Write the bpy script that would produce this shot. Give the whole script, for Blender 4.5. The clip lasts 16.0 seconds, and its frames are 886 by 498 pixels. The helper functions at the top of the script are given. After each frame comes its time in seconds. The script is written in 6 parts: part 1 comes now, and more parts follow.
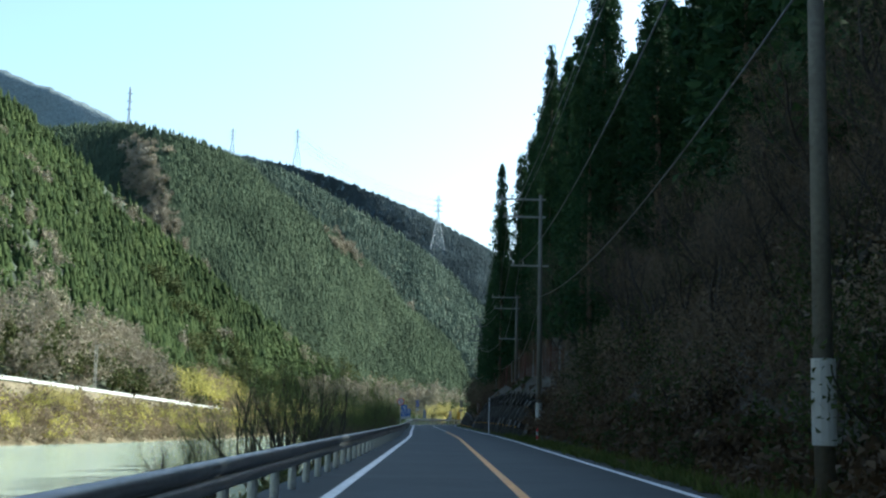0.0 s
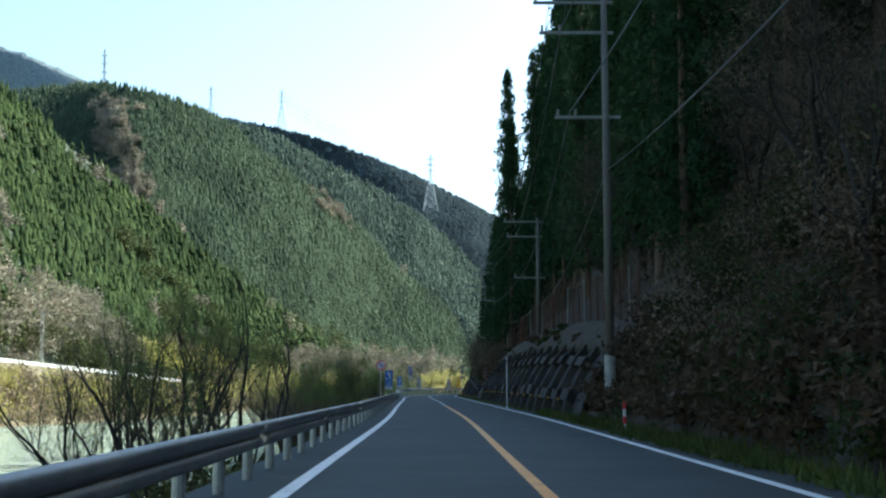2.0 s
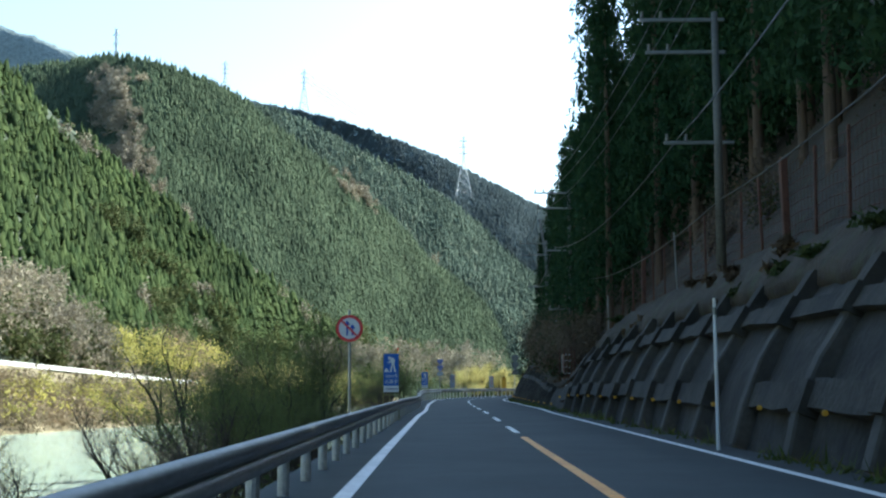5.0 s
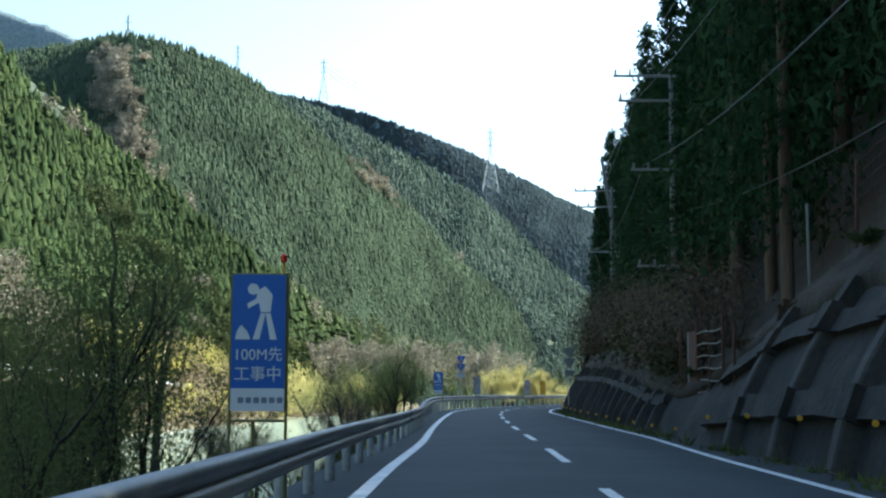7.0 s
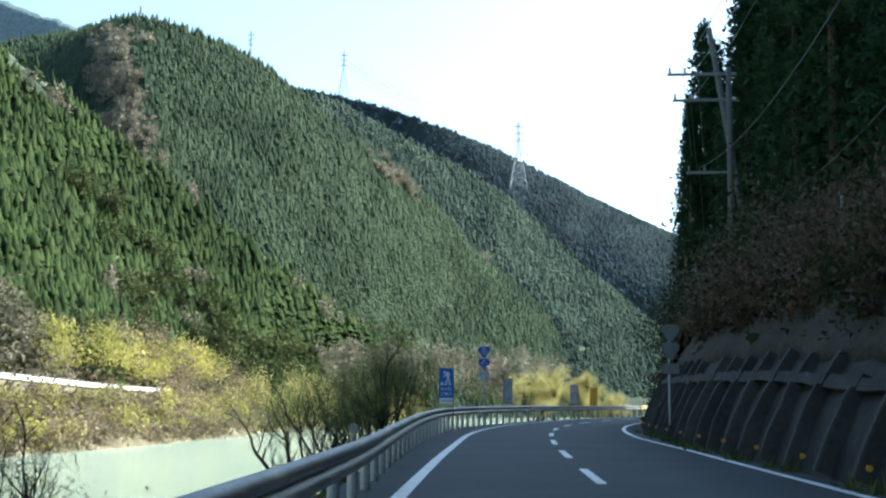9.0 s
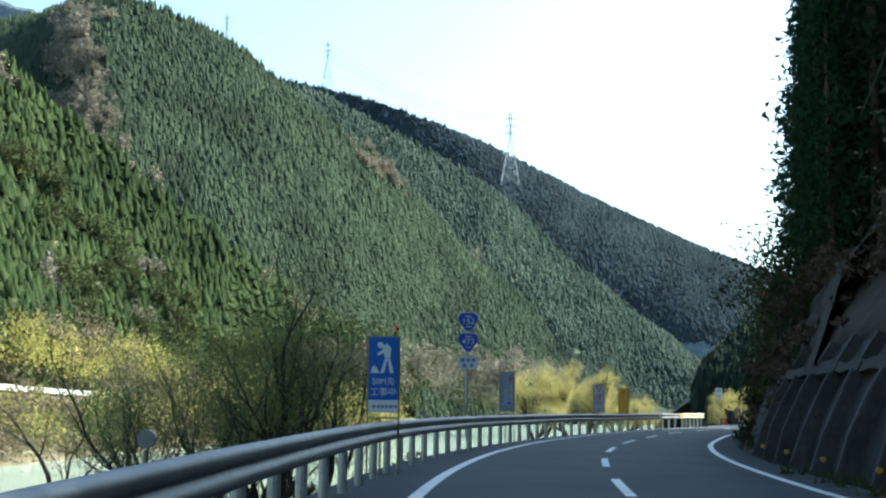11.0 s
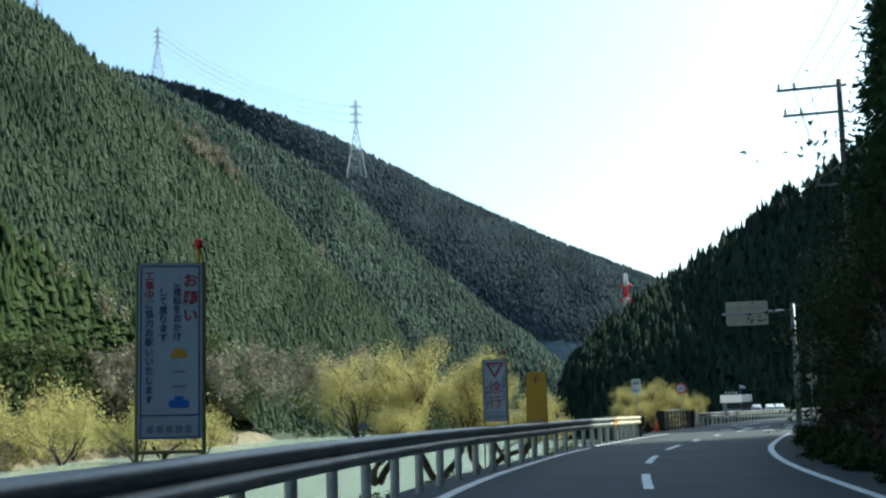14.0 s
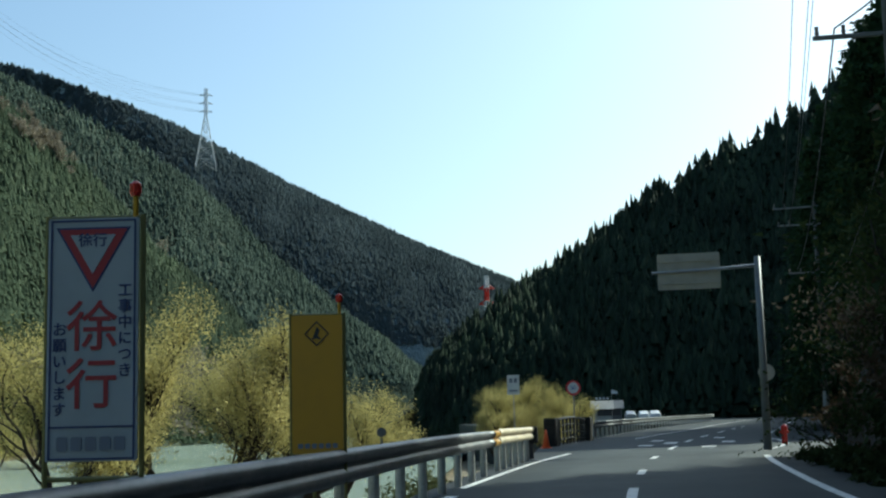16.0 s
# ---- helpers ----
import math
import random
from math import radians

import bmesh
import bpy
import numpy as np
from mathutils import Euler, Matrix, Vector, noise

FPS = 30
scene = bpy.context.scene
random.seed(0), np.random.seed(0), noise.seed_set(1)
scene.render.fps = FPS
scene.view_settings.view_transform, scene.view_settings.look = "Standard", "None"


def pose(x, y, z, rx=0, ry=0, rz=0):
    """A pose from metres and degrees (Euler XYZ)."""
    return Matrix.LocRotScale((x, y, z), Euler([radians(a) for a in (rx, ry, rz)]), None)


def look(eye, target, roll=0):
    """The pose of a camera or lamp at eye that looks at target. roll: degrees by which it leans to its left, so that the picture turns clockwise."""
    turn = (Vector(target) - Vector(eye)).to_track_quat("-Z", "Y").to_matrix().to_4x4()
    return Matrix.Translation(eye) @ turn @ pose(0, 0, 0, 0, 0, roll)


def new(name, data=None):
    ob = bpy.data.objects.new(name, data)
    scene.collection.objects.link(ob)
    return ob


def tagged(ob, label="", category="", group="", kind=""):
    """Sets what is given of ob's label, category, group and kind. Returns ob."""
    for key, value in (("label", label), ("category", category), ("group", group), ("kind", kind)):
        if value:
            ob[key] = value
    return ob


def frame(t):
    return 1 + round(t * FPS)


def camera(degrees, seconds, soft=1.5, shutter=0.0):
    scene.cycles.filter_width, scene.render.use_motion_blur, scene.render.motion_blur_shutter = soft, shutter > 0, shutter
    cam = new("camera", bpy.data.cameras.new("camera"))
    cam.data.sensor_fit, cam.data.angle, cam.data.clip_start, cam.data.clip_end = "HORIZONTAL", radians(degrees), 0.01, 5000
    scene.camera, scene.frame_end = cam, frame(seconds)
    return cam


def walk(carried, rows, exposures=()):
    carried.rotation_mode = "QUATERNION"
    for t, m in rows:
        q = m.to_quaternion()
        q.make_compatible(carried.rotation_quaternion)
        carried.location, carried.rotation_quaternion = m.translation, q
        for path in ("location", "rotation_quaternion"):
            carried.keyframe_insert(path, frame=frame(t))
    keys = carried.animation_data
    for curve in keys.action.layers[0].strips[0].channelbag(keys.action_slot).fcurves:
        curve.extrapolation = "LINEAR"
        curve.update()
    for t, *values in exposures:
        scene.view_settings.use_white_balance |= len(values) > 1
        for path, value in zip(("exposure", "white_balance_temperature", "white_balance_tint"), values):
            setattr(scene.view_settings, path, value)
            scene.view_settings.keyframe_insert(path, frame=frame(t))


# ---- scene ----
# ---- the camera and its walk ----
cam = camera(39.0, 16.0, soft=2.3)
PATH = [
    (0.0, pose(-0.003, 0.002, 1.25, 97.678, -1.143, 0.181)),
    (0.5, pose(0.004, 7.953, 1.25, 97.648, -2.356, -0.248)),
    (1.0, pose(-0.003, 15.907, 1.25, 97.953, -1.716, -0.726)),
    (1.5, pose(-0.048, 23.868, 1.25, 97.816, -1.166, -0.214)),
    (2.0, pose(-0.142, 31.829, 1.25, 96.268, 0.202, 0.062)),
    (2.5, pose(-0.232, 39.774, 1.25, 96.000, -0.482, 0.835)),
    (3.0, pose(-0.312, 47.707, 1.25, 96.314, -0.100, 0.896)),
    (3.5, pose(-0.393, 55.674, 1.25, 95.561, 0.290, 0.991)),
    (4.0, pose(-0.583, 63.780, 1.25, 96.165, 0.455, 1.017)),
    (4.5, pose(-0.848, 72.007, 1.25, 96.215, 0.381, 1.292)),
    (5.0, pose(-1.146, 80.323, 1.25, 96.263, 0.307, 1.567)),
    (5.5, pose(-1.436, 88.700, 1.25, 96.311, 0.233, 1.843)),
    (6.0, pose(-1.673, 97.107, 1.25, 96.359, 0.157, 2.120)),
    (6.5, pose(-1.818, 105.515, 1.25, 96.406, 0.082, 2.396)),
    (7.0, pose(-1.825, 113.894, 1.25, 96.521, -0.191, 2.694)),
    (7.5, pose(-2.056, 122.005, 1.25, 97.469, -0.086, 3.215)),
    (8.0, pose(-2.302, 129.973, 1.25, 97.005, 0.032, 3.462)),
    (8.5, pose(-2.502, 137.619, 1.25, 97.493, -0.626, 3.635)),
    (9.0, pose(-2.669, 144.945, 1.25, 96.907, -0.447, 3.886)),
    (9.5, pose(-2.872, 152.056, 1.25, 96.973, -0.468, 3.772)),
    (10.0, pose(-3.088, 158.945, 1.25, 97.040, -0.490, 3.657)),
    (10.5, pose(-3.290, 165.606, 1.25, 97.109, -0.511, 3.541)),
    (11.0, pose(-3.454, 172.035, 1.25, 97.178, -0.531, 3.424)),
    (11.5, pose(-3.556, 178.224, 1.25, 97.249, -0.550, 3.304)),
    (12.0, pose(-3.570, 184.168, 1.25, 97.618, 0.203, 2.387)),
    (12.5, pose(-3.452, 189.920, 1.25, 97.132, 0.349, 1.672)),
    (13.0, pose(-3.201, 195.537, 1.25, 98.091, 0.979, 0.363)),
    (13.5, pose(-2.803, 201.109, 1.25, 97.633, 1.264, -1.593)),
    (14.0, pose(-2.243, 206.624, 1.25, 97.498, 1.389, -3.172)),
    (14.5, pose(-1.519, 212.085, 1.25, 97.651, 1.523, -4.731)),
    (15.0, pose(-0.648, 217.494, 1.25, 97.433, 1.728, -6.512)),
    (15.5, pose(0.294, 222.825, 1.25, 97.844, 1.747, -8.085)),
    (16.0, pose(1.353, 228.090, 1.25, 97.668, 1.387, -9.603)),
]
walk(cam, PATH, [(0.0, 1.22, 5700, -4), (1.5, 1.28, 5700, -4), (3.0, 1.64, 5720, -3), (7.0, 1.64, 5720, -3), (9.0, 1.54, 5680, -4), (12.5, 1.3, 5690, -5), (14.5, 0.68, 5720, -8), (16.0, 0.32, 5750, -8)])


# ---- world, sun, exposure ----
SUN_AZ, SUN_EL = radians(58), radians(38)      # clockwise from straight ahead, and above the horizon
world = bpy.data.worlds.new("world")
scene.world = world
world.use_nodes = True
wn = world.node_tree
sky = wn.nodes.new("ShaderNodeTexSky")
sky.sky_type, sky.sun_disc, sky.sun_elevation, sky.sun_rotation = "NISHITA", False, SUN_EL, SUN_AZ
sky.air_density, sky.dust_density, sky.ozone_density = 1.0, 2.4, 1.0
wn.links.new(sky.outputs[0], wn.nodes["Background"].inputs[0])
wn.nodes["Background"].inputs[1].default_value = 0.14
sun_data = bpy.data.lights.new("sun", "SUN")
sun_data.energy, sun_data.angle, sun_data.color = 4.3, radians(0.53), (1.0, 0.93, 0.80)
sun = new("sun", sun_data)
sun_from = Vector((math.sin(SUN_AZ) * math.cos(SUN_EL), math.cos(SUN_AZ) * math.cos(SUN_EL), math.sin(SUN_EL)))
sun.matrix_world = look(sun_from * 900, (0, 0, 0))


# ---- materials ----
def nodes_of(name):
    m = bpy.data.materials.new(name)
    m.use_nodes = True
    nt = m.node_tree
    return m, nt, nt.nodes["Principled BSDF"]


def ramp(nt, src, stops):
    r = nt.nodes.new("ShaderNodeValToRGB")
    els = r.color_ramp.elements
    while len(els) < len(stops):
        els.new(0.5)
    for e, (p, c) in zip(els, stops):
        e.position, e.color = p, (*c, 1)
    nt.links.new(src, r.inputs[0])
    return r.outputs[0]


def noise_tex(nt, scale, detail=4.0, rough=0.55, coord="Object", stretch=(1, 1, 1)):
    tc = nt.nodes.new("ShaderNodeTexCoord")
    mp = nt.nodes.new("ShaderNodeMapping")
    mp.inputs["Scale"].default_value = stretch
    n = nt.nodes.new("ShaderNodeTexNoise")
    n.inputs["Scale"].default_value, n.inputs["Detail"].default_value, n.inputs["Roughness"].default_value = scale, detail, rough
    nt.links.new(tc.outputs[coord], mp.inputs[0])
    nt.links.new(mp.outputs[0], n.inputs["Vector"])
    return n.outputs["Fac"]


def blend(nt, fac, a, b, mode="MIX"):
    x = nt.nodes.new("ShaderNodeMix")
    x.data_type, x.blend_type = "RGBA", mode
    for sock, v in ((x.inputs[0], fac), (x.inputs[6], a), (x.inputs[7], b)):
        if isinstance(v, (int, float)):
            sock.default_value = v
        elif isinstance(v, tuple):
            sock.default_value = (*v, 1)
        else:
            nt.links.new(v, sock)
    return x.outputs[2]


def bump(nt, bsdf, height, strength, dist=0.02):
    b = nt.nodes.new("ShaderNodeBump")
    b.inputs["Strength"].default_value, b.inputs["Distance"].default_value = strength, dist
    nt.links.new(height, b.inputs["Height"])
    nt.links.new(b.outputs[0], bsdf.inputs["Normal"])


def surface(name, a, b, big=0.4, fine=9.0, rough=0.8, metal=0.0, relief=0.3, dist=0.02, dirt=None, stretch=(1, 1, 1), spread=(0.35, 0.65)):
    """A surface of two tones at a large and a fine scale, with optional dark stains."""
    m, nt, p = nodes_of(name)
    n1, n2 = noise_tex(nt, big, 5, stretch=stretch), noise_tex(nt, fine, 6, stretch=stretch)
    col = ramp(nt, n1, [(spread[0], a), (spread[1], b)])
    shade = ramp(nt, n2, [(0.3, (0.72, 0.72, 0.72)), (0.7, (1.15, 1.15, 1.15))])
    col = blend(nt, 1.0, col, shade, "MULTIPLY")
    if dirt:
        n3 = noise_tex(nt, big * 2.7, 7, 0.7, stretch=(stretch[0], stretch[1], stretch[2] * 0.35))
        mask = ramp(nt, n3, [(0.5, (0, 0, 0)), (0.72, (1, 1, 1))])
        col = blend(nt, mask, col, dirt)
    nt.links.new(col, p.inputs["Base Color"])
    p.inputs["Roughness"].default_value, p.inputs["Metallic"].default_value = rough, metal
    if relief:
        bump(nt, p, n2, relief, dist)
    return m


def foliage(name, a, b, per="object", thin=0.3, rough=0.9):
    """Leaves: a tone drawn for each plant or clump, some light passing through."""
    m, nt, p = nodes_of(name)
    if per == "object":
        rnd = nt.nodes.new("ShaderNodeObjectInfo").outputs["Random"]
    else:
        rnd = nt.nodes.new("ShaderNodeNewGeometry").outputs["Random Per Island"]
    col = ramp(nt, rnd, [(0.0, a), (1.0, b)])
    n = noise_tex(nt, 0.06 if per == "island" else 0.8, 4)
    col = blend(nt, 1.0, col, ramp(nt, n, [(0.3, (0.6, 0.62, 0.6)), (0.7, (1.25, 1.22, 1.15))]), "MULTIPLY")
    nt.links.new(col, p.inputs["Base Color"])
    p.inputs["Roughness"].default_value = rough
    p.inputs["Specular IOR Level"].default_value = 0.1
    if thin:
        t = nt.nodes.new("ShaderNodeBsdfTranslucent")
        nt.links.new(col, t.inputs[0])
        mix = nt.nodes.new("ShaderNodeMixShader")
        mix.inputs[0].default_value = thin
        nt.links.new(p.outputs[0], mix.inputs[1])
        nt.links.new(t.outputs[0], mix.inputs[2])
        nt.links.new(mix.outputs[0], nt.nodes["Material Output"].inputs[0])
    return m


def plain(name, col, rough=0.5, metal=0.0, grime=0.25):
    """Paint or metal with a little grime."""
    m, nt, p = nodes_of(name)
    n = noise_tex(nt, 3.0, 6)
    c = blend(nt, ramp(nt, n, [(0.45, (0, 0, 0)), (0.75, (grime, grime, grime))]), col, tuple(v * 0.45 + 0.02 for v in col))
    nt.links.new(c, p.inputs["Base Color"])
    p.inputs["Roughness"].default_value, p.inputs["Metallic"].default_value = rough, metal
    return m


ASPHALT = surface("asphalt", (0.027, 0.037, 0.040), (0.041, 0.053, 0.057), 0.35, 60, 0.82, relief=0.35, dist=0.006, dirt=(0.027, 0.031, 0.033))
ASPHALT.node_tree.nodes["Principled BSDF"].inputs["Specular IOR Level"].default_value = 0.3
LINE_WHITE = surface("worn_white_paint", (0.60, 0.60, 0.58), (0.80, 0.80, 0.78), 1.5, 30, 0.6, relief=0.1, dist=0.004, dirt=(0.36, 0.36, 0.35))
LINE_ORANGE = surface("worn_orange_paint", (0.62, 0.25, 0.035), (0.76, 0.34, 0.05), 1.2, 30, 0.6, relief=0.1, dist=0.004, dirt=(0.40, 0.20, 0.06))
# Kept far darker than bare concrete: the wall's shade is in this colour.
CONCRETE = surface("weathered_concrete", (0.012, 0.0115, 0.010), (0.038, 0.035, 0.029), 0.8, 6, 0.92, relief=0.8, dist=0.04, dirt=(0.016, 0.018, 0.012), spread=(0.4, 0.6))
# Lighter copy for the ribs, standing in for light on their faces.
CONCRETE_RIB = surface("lit_rib_concrete", (0.030, 0.029, 0.026), (0.064, 0.061, 0.054), 0.9, 9, 0.88, relief=0.4, dist=0.015, dirt=(0.040, 0.040, 0.036))
POLE_CONCRETE = surface("pole_concrete", (0.085, 0.08, 0.072), (0.14, 0.135, 0.122), 0.8, 12, 0.8, relief=0.15, dist=0.006, dirt=(0.11, 0.105, 0.095))
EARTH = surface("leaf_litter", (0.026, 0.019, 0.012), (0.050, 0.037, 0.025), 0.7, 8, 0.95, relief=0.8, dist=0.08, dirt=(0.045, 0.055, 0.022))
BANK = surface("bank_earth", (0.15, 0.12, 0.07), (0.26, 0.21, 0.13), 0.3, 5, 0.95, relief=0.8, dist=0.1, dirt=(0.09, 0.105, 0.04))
ROCK = surface("dark_rock", (0.026, 0.025, 0.021), (0.062, 0.057, 0.047), 0.9, 5, 0.92, relief=1.0, dist=0.15, dirt=(0.045, 0.05, 0.028))
SLOPE = surface("forest_floor", (0.048, 0.063, 0.037), (0.068, 0.082, 0.050), 0.05, 0.7, 0.95, relief=0.6, dist=0.6)
# Distance haze is put into this pale bluish floor colour.
SLOPE_FAR = surface("haze_tinted_far_floor", (0.125, 0.162, 0.176), (0.148, 0.186, 0.198), 0.03, 0.5, 0.95, relief=0.8, dist=1.2)
RAIL_STEEL = surface("galvanised_steel", (0.085, 0.096, 0.10), (0.14, 0.152, 0.157), 0.8, 20, 0.45, 0.35, relief=0.05, dist=0.004, dirt=(0.20, 0.19, 0.18), stretch=(1, 0.25, 1))
RAIL_POST = surface("post_steel", (0.42, 0.42, 0.40), (0.58, 0.58, 0.55), 1.2, 16, 0.55, 0.25, relief=0.05, dist=0.004, dirt=(0.26, 0.24, 0.21))
# Sun's warmth on this rail section is put into the cream colour.
RAIL_CREAM = surface("sunlit_cream_rail", (0.60, 0.51, 0.32), (0.72, 0.63, 0.43), 1.0, 14, 0.5, relief=0.05, dist=0.004, dirt=(0.38, 0.33, 0.24))
RUST = surface("rusty_steel", (0.075, 0.034, 0.024), (0.13, 0.06, 0.042), 1.4, 18, 0.85, 0.2, relief=0.2, dist=0.004, dirt=(0.06, 0.035, 0.028))
DARK_STEEL = plain("dark_steel", (0.06, 0.06, 0.065), 0.5, 0.6)
GREY_STEEL = plain("grey_steel", (0.36, 0.37, 0.38), 0.45, 0.5)
SIGN_BACK = plain("sign_back_grey", (0.20, 0.21, 0.21), 0.5, 0.3, 0.5)
SIGN_SHEET = plain("sign_sheet", (0.42, 0.40, 0.34), 0.55, 0.1, 0.4)
SIGN_BLUE = plain("sign_blue", (0.010, 0.095, 0.40), 0.45, grime=0.15)
ROUTE_BLUE = plain("route_blue", (0.015, 0.055, 0.34), 0.45, grime=0.15)
# Sign white greyed down: the boards' backlit shade is put into the colour.
BOARD_WHITE = plain("shaded_board_sheet", (0.33, 0.36, 0.40), 0.55, grime=0.3)
BOARD_NAVY = plain("board_navy", (0.012, 0.03, 0.13), 0.5)
# Sign red darkened the same way, for the shade on the boards.
BOARD_RED = plain("shaded_board_red", (0.30, 0.018, 0.03), 0.5)
SIGN_WHITE = plain("sign_white", (0.60, 0.62, 0.64), 0.5, grime=0.2)
SIGN_RED = plain("sign_red", (0.52, 0.02, 0.035), 0.45, grime=0.15)
SIGN_YELLOW = plain("sign_yellow", (0.48, 0.255, 0.012), 0.5, grime=0.25)
SIGN_FRAME = plain("sign_frame_olive", (0.16, 0.15, 0.045), 0.6, grime=0.4)
REFLECTOR = plain("reflector_yellow", (0.50, 0.27, 0.02), 0.35, grime=0.3)
LAMP_RED = plain("lamp_red", (0.55, 0.03, 0.02), 0.25)
BLACK = plain("black_paint", (0.02, 0.02, 0.022), 0.5)
INK = plain("grey_ink", (0.16, 0.18, 0.24), 0.6)
ORANGE_PLASTIC = plain("orange_plastic", (0.75, 0.13, 0.03), 0.5)
BARK = surface("dark_bark", (0.020, 0.017, 0.014), (0.045, 0.038, 0.030), 2.0, 20, 0.95, relief=0.6, dist=0.02)
BARK_CEDAR = surface("cedar_bark", (0.075, 0.05, 0.035), (0.14, 0.10, 0.07), 2.0, 14, 0.95, relief=0.6, dist=0.02, stretch=(1, 1, 0.2))
BARK_PALE = surface("pale_bark", (0.14, 0.12, 0.10), (0.22, 0.19, 0.16), 2.0, 20, 0.9, relief=0.4, dist=0.02)
PALE_TWIGS = foliage("pale_twigs", (0.12, 0.10, 0.08), (0.16, 0.135, 0.11), "object", 0.2)
CEDAR = foliage("cedar_needles", (0.020, 0.046, 0.022), (0.038, 0.070, 0.031), thin=0.12)
CONIFER = foliage("sunlit_conifer", (0.032, 0.054, 0.020), (0.074, 0.100, 0.036), "island", 0.3)
CONIFER_B = foliage("mountain_conifer", (0.060, 0.088, 0.056), (0.092, 0.120, 0.074), "island", 0.4)
# Pale blue base and high translucency stand in for haze over the ridge.
CONIFER_C = foliage("haze_tinted_far_conifer", (0.140, 0.180, 0.200), (0.152, 0.192, 0.210), "island", 0.75)
# Paler, bluer copy of the mountain conifer: the spur's haze is painted in.
CONIFER_B2 = foliage("haze_tinted_conifer", (0.080, 0.112, 0.090), (0.105, 0.138, 0.110), "island", 0.4)
BARE_GREY = foliage("bare_crowns", (0.23, 0.20, 0.155), (0.33, 0.29, 0.23), "island", 0.2)
# Conifer copy darkened to near black: the hill's shade is in the colour.
CONIFER_E = foliage("shade_toned_conifer", (0.012, 0.022, 0.014), (0.026, 0.040, 0.023), "island", 0.0)
BARE_BROWN = foliage("bare_brush", (0.19, 0.150, 0.105), (0.33, 0.265, 0.185), "island", 0.25)
BROADLEAF = foliage("broadleaf", (0.050, 0.068, 0.026), (0.12, 0.125, 0.055), "island", 0.2)
WILLOW_YELLOW = foliage("yellow_willow_leaves", (0.43, 0.385, 0.155), (0.54, 0.48, 0.21), "object", 0.5)
WILLOW_STUFF = foliage("willow_scrub", (0.36, 0.34, 0.10), (0.56, 0.50, 0.17), "island", 0.35)
WILLOW_OLIVE = foliage("olive_willow_twigs", (0.095, 0.122, 0.046), (0.135, 0.163, 0.066), "object", 0.5)
SHRUB_BROWN = foliage("dry_shrub", (0.115, 0.090, 0.066), (0.185, 0.150, 0.112), "object", 0.25)
SHRUB_GREEN = foliage("evergreen_shrub", (0.028, 0.042, 0.016), (0.055, 0.075, 0.026), "object", 0.2)
SHRUB_COVER = foliage("dead_stems", (0.060, 0.043, 0.029), (0.115, 0.084, 0.057), "island", 0.15)
BROADLEAF_DARK = foliage("creeper_leaves", (0.026, 0.040, 0.015), (0.052, 0.068, 0.026), "island", 0.15)
GRASS = foliage("roadside_grass", (0.045, 0.075, 0.018), (0.12, 0.135, 0.045), "island", 0.3)
m_, nt_, p_ = nodes_of("river_water")
wcol = ramp(nt_, noise_tex(nt_, 0.02, 4), [(0.35, (0.36, 0.44, 0.36)), (0.65, (0.43, 0.50, 0.41))])
nt_.links.new(wcol, p_.inputs["Base Color"])
p_.inputs["Roughness"].default_value = 0.16
bump(nt_, p_, noise_tex(nt_, 0.8, 5, stretch=(1, 0.5, 1)), 0.12, 0.1)
WATER = m_


